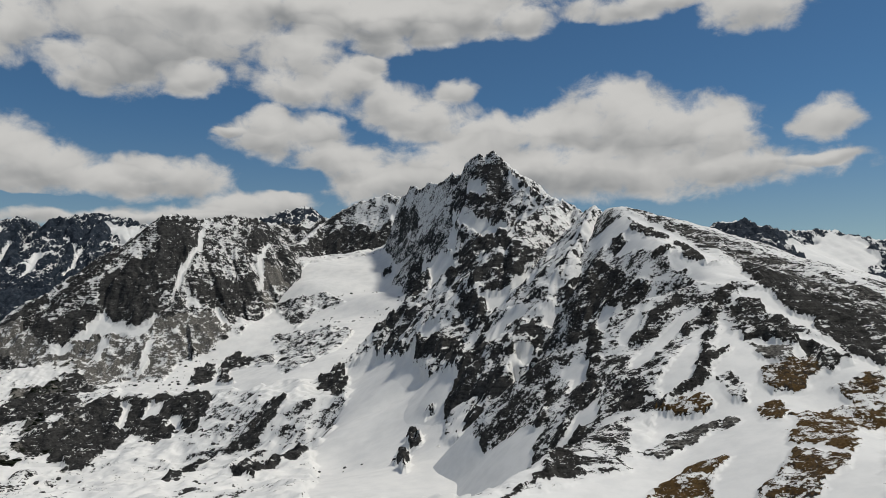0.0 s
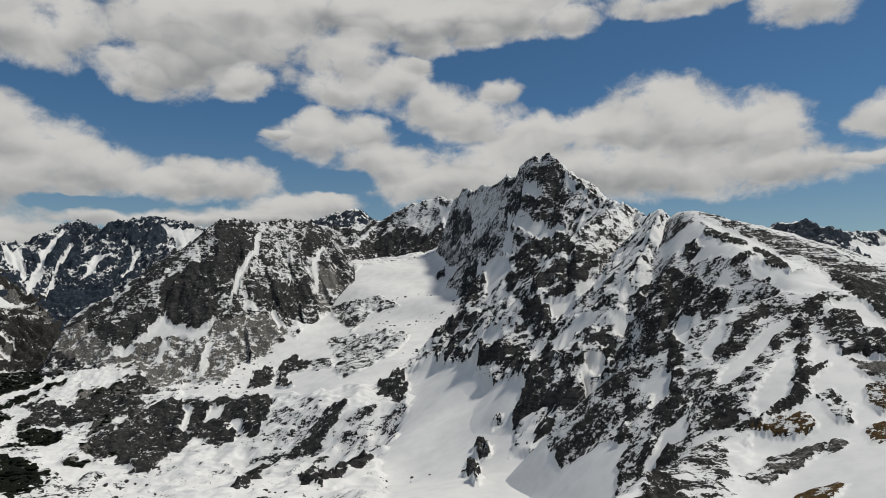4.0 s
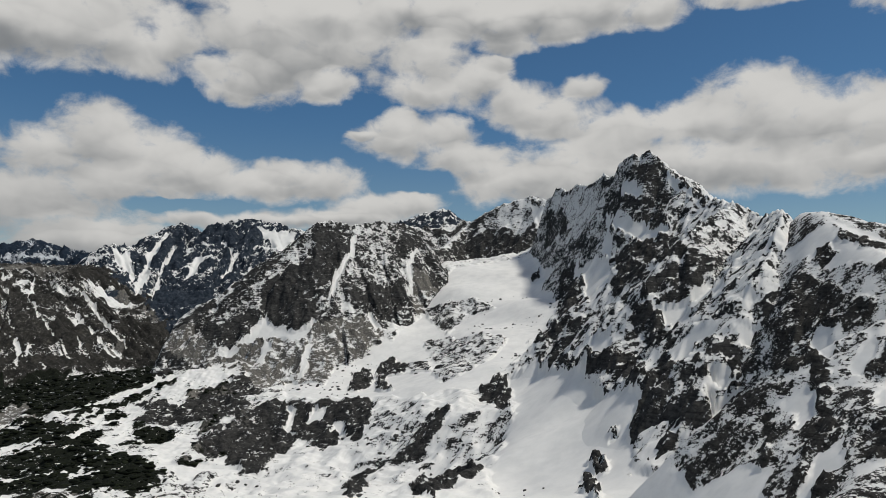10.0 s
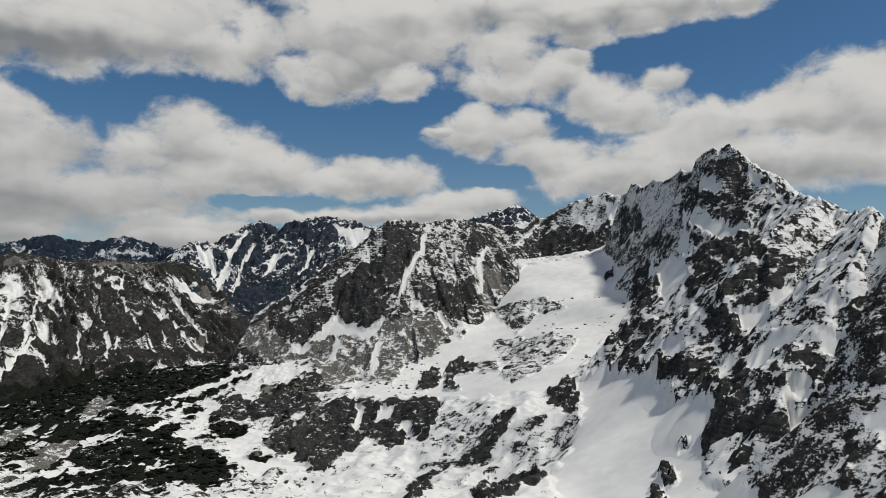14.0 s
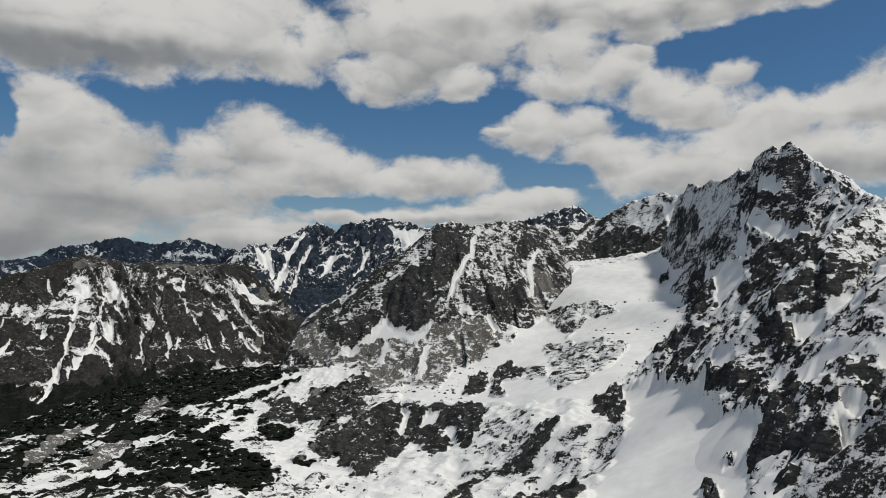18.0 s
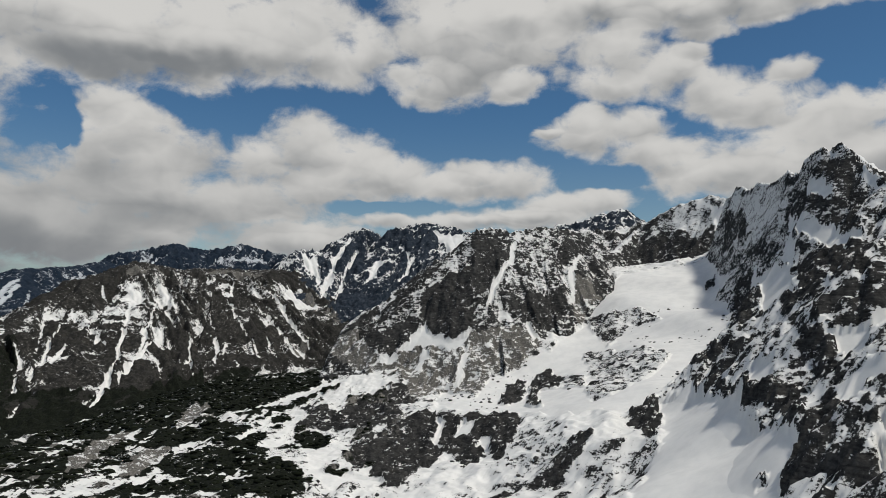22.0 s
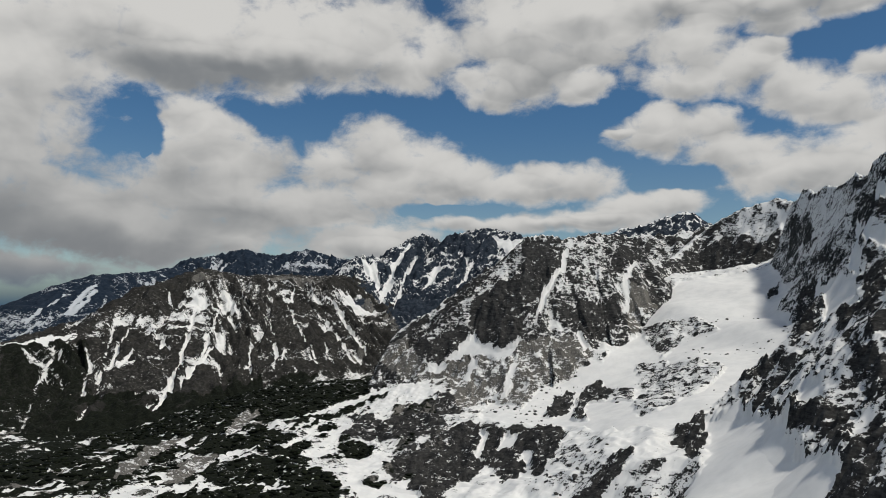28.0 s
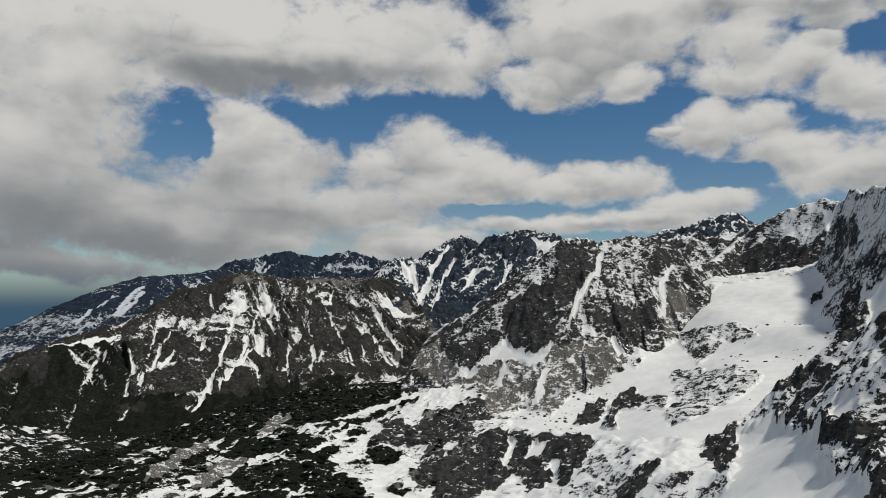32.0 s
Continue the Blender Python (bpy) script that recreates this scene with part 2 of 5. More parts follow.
# Stronger haze, also painted: bluer rock and dulled snow in the base colours.
HAZY = mountain_material("far rock and snow with haze tint", (0.012, 0.021, 0.036), (0.05, 0.066, 0.09), 0.4, 0.15, snow=(0.5, 0.53, 0.56), blotch=0.3, ragged=0.5, lie=FALL_LINE)


# ---- shapes of the land: noise, ridges, strokes ----
def hash_grid(ix, iy, seed):
    """A repeatable random angle for each cell of a grid."""
    h = (ix.astype(np.int64) * 374761393 + iy.astype(np.int64) * 668265263 + seed * 1274126177) & 0xFFFFFFFF
    h = ((h ^ (h >> 13)) * 1103515245) & 0xFFFFFFFF
    h = ((h ^ (h >> 15)) * 2246822519) & 0xFFFFFFFF
    return ((h ^ (h >> 16)) & 0xFFFFFF) / float(0x1000000)


def gradient_noise(x, y, seed):
    """Perlin noise, about -0.7 to 0.7."""
    x0, y0 = np.floor(x), np.floor(y)
    fx, fy = (x - x0).astype(np.float32), (y - y0).astype(np.float32)
    ix, iy = x0.astype(np.int64), y0.astype(np.int64)
    u, v = fx * fx * fx * (fx * (fx * 6 - 15) + 10), fy * fy * fy * (fy * (fy * 6 - 15) + 10)
    corner = []
    for dx, dy in ((0, 0), (1, 0), (0, 1), (1, 1)):
        a = (hash_grid(ix + dx, iy + dy, seed) * (2 * np.pi)).astype(np.float32)
        corner.append(np.cos(a) * (fx - dx) + np.sin(a) * (fy - dy))
    low, high = corner[0] + u * (corner[1] - corner[0]), corner[2] + u * (corner[3] - corner[2])
    return low + v * (high - low)


def fbm(x, y, size, octaves, seed, gain=0.5):
    total, amp = 0.0, 1.0
    for k in range(octaves):
        total = total + amp * gradient_noise(x / size + 17.3 * k, y / size - 9.1 * k, seed + k)
        size, amp = size / 2.03, amp * gain
    return total


def ridged(x, y, size, octaves, seed, gain=0.5):
    """Sharp crests: about 0 to 1.5, high on the crests."""
    total, amp = 0.0, 1.0
    for k in range(octaves):
        total = total + amp * (0.75 - 2.0 * np.abs(gradient_noise(x / size + 7.7 * k, y / size + 3.3 * k, seed + k)))
        size, amp = size / 2.1, amp * gain
    return total


def smooth(a, lo, hi):
    t = np.clip((a - lo) / (hi - lo), 0, 1)
    return t * t * (3 - 2 * t)


def crest_surface(X, Y, lines):
    """The height of the roof-like surface that falls away on both sides of crest lines, with the distance
    from the crest and the way along it. A line: (points, left slope, right slope, reach, bulge, slope before its
    first point, beyond its last): the slope eases off over the reach, or with a bulge grows steeper the farther down."""
    best = np.full(X.shape, -1e9, np.float32)
    far, along = np.zeros(X.shape, np.float32), np.zeros(X.shape, np.float32)
    start = 0.0
    for points, left, right, reach, bulge, first, last in lines:
        for k, ((ax, ay, az), (bx, by, bz)) in enumerate(zip(points, points[1:])):
            ux, uy = bx - ax, by - ay
            span = math.hypot(ux, uy)
            raw = ((X - ax) * ux + (Y - ay) * uy) / span ** 2
            t = np.clip(raw, 0, 1)
            dx, dy = X - ax - t * ux, Y - ay - t * uy
            d = np.sqrt(dx * dx + dy * dy)
            side = smooth((ux * dy - uy * dx) / span / (d + 1.0), -0.6, 0.6)
            slope = right + (left - right) * side
            if k == 0:
                slope = np.where(raw < 0, first, slope)
            if k == len(points) - 2:
                slope = np.where(raw > 1, last, slope)
            drop = slope * (0.7 * reach * (1 - np.exp(-d / reach)) + 0.3 * d) if reach else slope * d + bulge * d * d
            z = az + t * (bz - az) - drop
            take = z > best
            best = np.where(take, z, best)
            far = np.where(take, d, far)
            along = np.where(take, start + t * span, along)
            start += span
    return best, far, along


def floor_surface(X, Y, marks):
    """A rolling floor through marks (x, y, height)."""
    top, weight = np.zeros(X.shape), np.zeros(X.shape)
    for mx, my, mz in marks:
        g = 1.0 / ((X - mx) ** 2 + (Y - my) ** 2 + 2500.0) ** 1.6
        top += g * mz
        weight += g
    return top / weight


def patch_field(X, Y, points, feather):
    """1 inside an outline of (x, y) corners, 0 outside, soft over the feather."""
    px = np.array([p[0] for p in points], float)
    py = np.array([p[1] for p in points], float)
    out = np.zeros(X.shape, np.float32)
    near = (X > px.min() - feather) & (X < px.max() + feather) & (Y > py.min() - feather) & (Y < py.max() + feather)
    if not near.any():
        return out
    x, y = X[near], Y[near]
    inside, d2 = np.zeros(x.shape, bool), np.full(x.shape, 1e12)
    for ax, ay, bx, by in zip(px, py, np.roll(px, -1), np.roll(py, -1)):
        ux, uy = bx - ax, by - ay
        if uy:
            inside ^= ((ay > y) != (by > y)) & (x < ux * (y - ay) / uy + ax)
        t = np.clip(((x - ax) * ux + (y - ay) * uy) / (ux * ux + uy * uy + 1e-6), 0, 1)
        d2 = np.minimum(d2, (x - ax - t * ux) ** 2 + (y - ay - t * uy) ** 2)
    d = np.where(inside, 1, -1) * np.sqrt(d2)
    out[near] = smooth(d / feather, -1.0, 1.0)
    return out


def axis(*spans):
    """Grid lines: spans of (from, to, step)."""
    lines = [np.arange(a, b, step) for a, b, step in spans]
    return np.concatenate(lines + [[spans[-1][1]]])


# ---- the plan: crest lines and floor marks, in metres ----
# heights of the floor: the upper cirque, the lower valley, the snow apron under the buttresses
CIRQUE_FLOOR = [
    (52, 1499, 460), (133, 1613, 491), (181, 1731, 525), (-31, 1227, 334), (65, 1248, 389), (-144, 1212, 307),
    (-325, 1305, 325), (-128, 1400, 385), (-123, 1203, 303), (-311, 1401, 373), (-217, 1417, 378), (-274, 1231, 279),
    (70, 1772, 522), (215, 1643, 513), (228, 1725, 552), (175, 1745, 532), (240, 1790, 590), (179, 1540, 475),
    (60, 1698, 508), (183, 1305, 424), (80, 1260, 382), (-25, 1191, 321), (-151, 1208, 309), (146, 1354, 437),
    (55, 1211, 365),
]
LOWER_FLOOR = [
    (-127, 788, 233), (-237, 804, 229), (-151, 1120, 292), (-209, 956, 238), (-346, 1154, 281), (-395, 993, 243),
    (-480, 1056, 258), (-554, 1131, 276), (-612, 942, 243), (-509, 805, 246), (-1122, 1224, 178), (-1204, 1387, 190),
    (-1144, 1650, 205), (-1050, 2100, 190), (-700, 1700, 232), (-500, 1500, 276), (-900, 1000, 200), (-1000, 2300, 170),
    (-267, 955, 236),
]
APRON_FLOOR = [
    (87, 677, 320), (76, 593, 297), (32, 601, 270), (-42, 739, 246), (127, 796, 344), (30, 900, 318),
    (42, 880, 318), (94, 617, 288), (79, 1026, 347), (136, 502, 316), (125, 438, 304), (102, 494, 293),
    (169, 539, 345),
]
LANDS = {
    "summit_massif": dict(lines=[
        ([(345, 1293, 688), (335, 1300, 678), (324, 1304, 688), (315, 1318, 679), (306, 1335, 670), (303, 1352, 651), (295, 1379, 658), (293, 1399, 666), (288, 1431, 662), (281, 1470, 654), (272, 1507, 661), (267, 1548, 667), (266, 1590, 663), (263, 1621, 663), (262, 1669, 682), (255, 1686, 683), (249, 1699, 668), (238, 1717, 658)], 2.5, 1.15, 900, 0, 5.0, 4.0),
        ([(345, 1293, 688), (351, 1276, 678), (360, 1258, 657), (366, 1238, 644), (372, 1223, 629), (379, 1196, 615)], 0.95, 1.75, 600, 0, 4.0, 1.15),
        ([(379, 1196, 615), (384, 1165, 599), (389, 1123, 583), (389, 1082, 575), (384, 1031, 566), (380, 1002, 552), (371, 953, 543), (359, 894, 529), (350, 855, 526), (338, 806, 525)], 0.95, 1.2, 900, 0, 1.15, 1.15),
        ([(362, 960, 552), (290, 860, 530), (244, 808, 504), (222, 802, 485), (205, 850, 470), (184, 895, 456), (150, 912, 425), (112, 919, 404), (75, 910, 366), (40, 888, 326)], 1.2, 1.5, 500, 0, 1.2, 1.5),
        ([(330, 780, 522), (292, 700, 507), (270, 668, 492), (245, 638, 462), (219, 620, 434), (180, 645, 406), (160, 622, 378), (140, 600, 342), (121, 560, 312)], 1.1, 1.1, 500, 0, 1.0, 1.3),
    ], seed=3, rib=58, gully=15, rough=9, jag=5),
    "near_ridge": dict(lines=[
        ([(334, 796, 524), (298, 650, 508), (283, 585, 482), (274, 525, 464), (284, 490, 446), (276, 450, 437), (262, 425, 424), (240, 398, 402)], 0.36, 1.15, 0, 0, 1.15, 1.15),
        ([(298, 650, 507), (241, 584, 449), (203, 525, 390), (160, 467, 342)], 1.2, 1.7, 800, 0, 2.0, 1.7),
        ([(298, 650, 508), (376, 679, 494), (424, 675, 485), (432, 624, 459), (446, 565, 438), (457, 504, 419), (472, 431, 389)], 0.9, 0.36, 0, 0.001, 3.0, 0.9),
        ([(276, 450, 437), (256, 400, 403), (245, 350, 380), (225, 300, 368), (190, 200, 360), (150, 100, 360), (120, 0, 362), (100, -200, 380)], 0.12, 0.12, 0, 0.0028, 1.2, 1.0),
        ([(189, 411, 372), (151, 344, 359), (90, 295, 352), (40, 250, 348), (0, 180, 342), (-60, 0, 342), (-90, -200, 350)], 0.15, 1.15, 0, 0.0, 1.6, 1.0),
    ], streak=12, seed=31, rib=30, gully=2.5, rough=2.5, jag=0.3, worn=36),
    "horn_peak": dict(lines=[
        ([(-427, 1324, 363), (-405, 1353, 410), (-354, 1397, 468), (-300, 1447, 534), (-261, 1480, 582), (-229, 1495, 586), (-191, 1520, 580), (-153, 1553, 590), (-114, 1586, 595), (-73, 1628, 587), (-49, 1673, 538), (-10, 1754, 523)], 0.95, 1.6, 260, 0, 1.6, 1.6),
    ], seed=47, rib=60, gully=20, rough=11, jag=6),
    "snow_dome": dict(lines=[
        ([(-50, 1792, 545), (6, 1881, 565), (60, 1975, 624), (112, 1968, 662), (170, 1959, 689), (232, 1930, 701), (263, 1877, 683)], 0.9, 1.5, 500, 0, 1.5, 1.2),
    ], seed=59, rib=70, gully=10, rough=8, jag=1.0, worn=10),
    "middle_ridge": dict(lines=[
        ([(-286, 2312, 645), (-140, 2224, 640), (-72, 2226, 643), (-4, 2275, 653), (91, 2271, 668), (201, 2264, 643)], 0.9, 0.8, 500, 0, 0.9, 0.9),
    ], seed=61, rib=70, gully=24, rough=14, jag=8),
    "far_pyramid": dict(lines=[
        ([(-226, 3015, 732), (-133, 3018, 744), (-64, 3047, 777), (1, 3054, 803), (64, 3055, 784), (111, 3067, 741), (289, 3110, 673)], 0.9, 0.8, 600, 0, 0.9, 0.9),
    ], seed=67, rib=90, gully=30, rough=16, jag=5),
    "tower_ridge": dict(lines=[
        ([(-1235, 2507, 512), (-1172, 2586, 612), (-1139, 2655, 623), (-1103, 2725, 608), (-1043, 2795, 687), (-990, 2848, 723), (-916, 2849, 689), (-840, 2858, 721), (-745, 2882, 739), (-637, 2857, 720), (-542, 2828, 689), (-391, 2853, 677)], 0.8, 0.85, 650, 0, 0.85, 0.85),
    ], streak=30, seed=71, rib=95, gully=48, rough=16, jag=8),
    "brown_ridge": dict(lines=[
        ([(-1168, 2556, 546), (-1189, 2375, 537), (-1281, 2228, 537), (-1364, 2157, 531), (-1466, 2073, 554), (-1509, 1910, 499), (-1523, 1761, 432), (-1486, 1583, 368), (-1529, 1429, 354), (-1535, 1286, 304), (-1532, 1100, 236)], 0.62, 0.6, 700, 0, 0.62, 0.62),
    ], streak=30, seed=83, rib=55, gully=34, rough=14, jag=5),
    "blue_range": dict(lines=[
        ([(-2798, 3170, 470), (-2688, 3398, 585), (-2661, 3609, 680), (-2479, 3801, 737), (-2339, 3895, 703), (-2179, 3989, 747), (-1983, 4099, 691), (-1733, 4221, 631)], 0.6, 0.6, 900, 0, 0.6, 0.6),
    ], streak=50, seed=97, rib=130, gully=50, rough=24, jag=9),
    "hazy_shoulder": dict(lines=[
        ([(-2546, 1491, -17), (-2673, 1909, 139), (-2663, 2117, 261), (-2625, 2336, 391), (-2557, 2564, 519), (-2525, 2697, 559), (-2435, 2892, 572), (-2411, 3108, 611), (-2339, 3294, 543)], 0.55, 0.55, 900, 0, 0.55, 0.55),
    ], streak=60, seed=101, rib=120, gully=24, rough=10, jag=4),
    "rear_mountain": dict(lines=[
        ([(1270, 2378, 567), (1317, 2233, 616), (1374, 2196, 642), (1406, 2173, 666), (1463, 2137, 650), (1605, 2161, 632), (1773, 2156, 637), (1849, 2095, 610), (2025, 1931, 527)], 0.6, 0.6, 800, 0, 0.6, 0.6),
    ], seed=107, rib=120, gully=36, rough=20, jag=8),
    "valley_floor": dict(floor=True, seed=5, rib=60, gully=2.5, rough=7, jag=0),
}


def land_base(name, X, Y):
    land = LANDS[name]
    if "floor" in land:
        return floor_surface(X, Y, CIRQUE_FLOOR + LOWER_FLOOR + APRON_FLOOR), np.full(X.shape, 60.0), X * 0.7
    return crest_surface(X, Y, land["lines"])


def land_height(name, X, Y):
    """The height of one mountain, with ribs and gullies down its sides, and rough rock."""
    land = LANDS[name]
    wx = X + 14 * fbm(X, Y, 90, 2, 11)
    wy = Y + 14 * fbm(X, Y, 90, 2, 23)
    z, far, along = land_base(name, X * 0.65 + wx * 0.35, Y * 0.65 + wy * 0.35)
    seed = land["seed"]
    rib = land["rib"]
    skew = along + 12 * fbm(X, Y, 60, 2, seed + 5)
    gully = ridged(skew, far * 0.22 + 40, rib, 3, seed)
    body = smooth(far, 4, 70)
    ribs = land["gully"] * body * (gully - 0.5)
    rough = land["rough"] * (0.35 + 0.65 * body) * (ridged(X, Y, 46, 4, seed + 3, 0.48) - 0.55)
    rough = rough + land["jag"] * (1 - smooth(far, 2, 26)) * (ridged(X, Y, 19, 3, seed + 9, 0.6) - 0.95)
    streak = body * (ridged(skew + 0.3 * far, far * 0.1, land.get("streak", 20), 2, seed + 14, 0.6) - 0.55)
    return z, ribs, rough, streak


# ---- covers: outlines in the plan of (kind, amount, soft edge, corners) ----
PATCHES = []


def lay(kind, amount, soft, *corners, only=''):
    PATCHES.append((kind, amount, soft, corners, only))


lay("rock", 0.62, 3.0, (-306, 1070), (-224, 1066), (-159, 1057), (-123, 1045), (-121, 984), (-148, 969), (-174, 952), (-211, 995), (-214, 942), (-232, 859), (-253, 864), (-287, 922), (-315, 923), (-346, 974), (-328, 1009), (-310, 1029))
lay("snow", 1, 3.2, (-250, 1064), (-236, 1062), (-213, 1002), (-225, 999))
lay("snow", 0.9, 3.2, (-207, 1058), (-194, 1050), (-200, 1018), (-214, 1031))
lay("rock", 0.75, 3.6, (-159, 1116), (-162, 1179), (-152, 1259), (-134, 1287), (-131, 1227), (-128, 1098))
lay("rock", 0.8, 3.6, (-115, 1098), (-124, 1259), (-102, 1285), (-72, 1266), (-75, 1205), (-91, 1173), (-90, 1079))
lay("rock", 0.45, 4.3, (-46, 1467), (8, 1436), (55, 1418), (37, 1392), (-25, 1400))
lay("rock", 0.5, 3.5, (-25, 1211), (2, 1227), (-9, 1149), (-34, 1145))
lay("rock", 0.75, 2.8, (23, 942), (31, 977), (40, 990), (55, 969), (62, 932), (48, 857), (41, 891), (29, 858), (24, 890))
lay("rock", 0.8, 2.5, (-57, 836), (-39, 863), (-21, 863), (-17, 848), (-39, 831), (-51, 825))
lay("rock", 0.8, 2.5, (-129, 776), (-117, 822), (-90, 820), (-100, 800))
lay("rock", 0.9, 2.0, (-51, 598), (-38, 757), (-22, 756), (0, 751), (8, 652), (-14, 626), (-28, 597))
lay("pine", 0.75, 3.9, (-611, 1506), (-484, 1214), (-501, 1100), (-531, 1057), (-561, 1007), (-565, 947), (-577, 896), (-581, 841), only="valley_floor")
lay("pine", 0.75, 3.2, (-557, 887), (-546, 953), (-517, 983), (-479, 987), (-475, 916), (-515, 888), only="valley_floor")
lay("pine", 0.75, 2.6, (-415, 777), (-421, 864), (-379, 889), (-340, 880), (-303, 798), (-317, 728), (-364, 710), only="valley_floor")
lay("pine", 0.75, 2.4, (-451, 654), (-475, 722), (-461, 754), (-394, 716), (-347, 704), (-335, 680), only="valley_floor")
lay("pine", 0.75, 3.2, (-419, 1003), (-392, 1037), (-365, 988), (-394, 983), only="valley_floor")
lay("pine", 0.75, 3.4, (-512, 1000), (-496, 1023), (-491, 995), only="valley_floor")
lay("pine", 0.75, 3.4, (-478, 1035), (-472, 1076), (-458, 1034), only="valley_floor")
lay("pine", 0.75, 2.9, (-543, 787), (-539, 839), (-515, 864), (-459, 838), (-434, 757), (-474, 738), only="valley_floor")
lay("rock", 0.8, 3.6, (-410, 1179), (-347, 1222), (-296, 1169), (-333, 1106), (-397, 1146), only="valley_floor")
lay("rock", 0.6, 3.4, (-405, 1119), (-334, 1110), (-293, 1057), (-364, 1071), only="valley_floor")
lay("scree", 0.8, 4.0, (-352, 1311), (-324, 1321), (-243, 1315), (-206, 1339), (-172, 1325), (-189, 1286), (-223, 1256), (-244, 1266), (-272, 1230), (-311, 1265), (-357, 1293))
lay("scree", 0.7, 4.1, (-442, 1322), (-404, 1321), (-407, 1300), (-447, 1293), (-471, 1306))
lay("scree", 0.8, 4.1, (-219, 1359), (-180, 1377), (-145, 1361), (-121, 1353), (-154, 1321), (-195, 1334))
lay("snow", 0.8, 3.9, (-246, 1095), (-269, 1272), (-214, 1119), (-165, 1102), (-185, 1259), (-154, 1323), (-95, 1330), (-57, 1451), (178, 1306), (87, 1174), (-6, 947), (-95, 1038))
lay("snow", 0.6, 3.9, (-445, 1133), (-451, 1306), (-403, 1351), (-359, 1340), (-361, 1238), (-427, 1182), (-465, 1076), only="valley_floor")
lay("rock", 1.1, 4.1, (-430, 1338), (-373, 1361), (-337, 1351), (-346, 1327), (-386, 1307), (-415, 1313))
lay("snow", 1.5, 4.0, (-236, 1337), (-268, 1324), (-309, 1331), (-331, 1352), (-351, 1340), (-348, 1338), (-331, 1344), (-310, 1325), (-266, 1318), (-233, 1332))
lay("scree", 1, 3.9, (-267, 1319), (-231, 1340), (-220, 1361), (-165, 1362), (-124, 1353), (-131, 1326), (-175, 1304), (-206, 1266), (-224, 1260), (-282, 1301))
lay("scree", 0.9, 4.5, (-68, 1523), (-48, 1556), (-25, 1512), (-50, 1483), (-71, 1490))
lay("scree", 0.8, 4.0, (-424, 1295), (-374, 1302), (-329, 1322), (-282, 1301), (-252, 1257), (-349, 1256), (-405, 1272))
lay("scree", 0.8, 4.2, (-460, 1360), (-418, 1307), (-473, 1308), (-556, 1370))
lay("snow", 0.9, 3.8, (-221, 1333), (-209, 1289), (-215, 1255), (-212, 1256), (-203, 1290), (-218, 1335))
lay("snow", 0.9, 4.0, (-165, 1349), (-137, 1324), (-134, 1327), (-162, 1353))
lay("snow", 0.9, 4.0, (-413, 1294), (-373, 1303), (-328, 1322), (-330, 1323), (-377, 1307), (-415, 1296))
lay("snow", 0.9, 4.0, (-200, 1350), (-184, 1314), (-179, 1312), (-196, 1351))
lay("snow", 0.9, 3.9, (-255, 1304), (-253, 1257), (-250, 1258), (-251, 1304))
lay("snow", 0.9, 3.9, (-326, 1307), (-334, 1266), (-330, 1265), (-321, 1304))
lay("snow", 0.3, 5.9, (169, 1952), (227, 1924), (237, 1804), (175, 1880), (120, 1924), (111, 1955), only="snow_dome")
lay("rock", 1.2, 5.7, (28, 1909), (109, 1932), (175, 1876), (222, 1796), (191, 1765), (125, 1791), (62, 1871), (19, 1865), only="snow_dome")
lay("snow", 0.8, 5.6, (223, 1917), (276, 1801), (257, 1747), (206, 1750), (232, 1808), only="snow_dome")
lay("scree", 0.45, 7.1, (-1475, 1924), (-1416, 2088), (-1331, 2086), (-1193, 1737), (-1142, 1584), (-1258, 1686), (-1349, 1892), only="brown_ridge")
lay("scree", 0.45, 7.0, (-1328, 2144), (-1197, 2314), (-1044, 2265), (-851, 2020), (-826, 1929), (-936, 1942), (-1123, 2012), (-1218, 2009), only="brown_ridge")
lay("scree", 0.4, 6.7, (-1485, 1736), (-1450, 1871), (-1309, 1663), (-1242, 1443), only="brown_ridge")
lay("snow", 1, 6.2, (-1250, 1831), (-1165, 1673), (-1110, 1540), (-1092, 1505), (-1088, 1506), (-1101, 1537), (-1159, 1675), (-1238, 1827), only="brown_ridge")
lay("snow", 1, 6.0, (-1262, 1739), (-1170, 1597), (-1130, 1515), (-1123, 1517), (-1161, 1597), (-1238, 1722), only="brown_ridge")
lay("snow", 1, 7.2, (-1463, 1907), (-1412, 1883), (-1410, 1886), (-1460, 1909), only="brown_ridge")
lay("snow", 1, 5.7, (-1103, 1494), (-1096, 1407), (-1093, 1406), (-1097, 1493), only="brown_ridge")
lay("snow", 1, 6.3, (-1391, 1632), (-1318, 1502), (-1297, 1465), (-1288, 1459), (-1312, 1502), (-1382, 1630), only="brown_ridge")
lay("snow", 1, 6.2, (-1438, 1581), (-1355, 1506), (-1254, 1390), (-1251, 1390), (-1352, 1509), (-1435, 1582), only="brown_ridge")
lay("snow", 1, 6.6, (-1435, 1753), (-1343, 1583), (-1340, 1583), (-1431, 1751), only="brown_ridge")
lay("snow", 1, 6.7, (-950, 2068), (-871, 1980), (-836, 1946), (-833, 1950), (-865, 1983), (-961, 2106), only="brown_ridge")
lay("snow", 1, 6.6, (-1086, 1996), (-1003, 1929), (-918, 1841), (-919, 1850), (-1001, 1936), (-1084, 1998), only="brown_ridge")
lay("snow", 1, 6.6, (-1186, 1957), (-1121, 1844), (-1037, 1694), (-1033, 1694), (-1125, 1860), (-1180, 1955), only="brown_ridge")
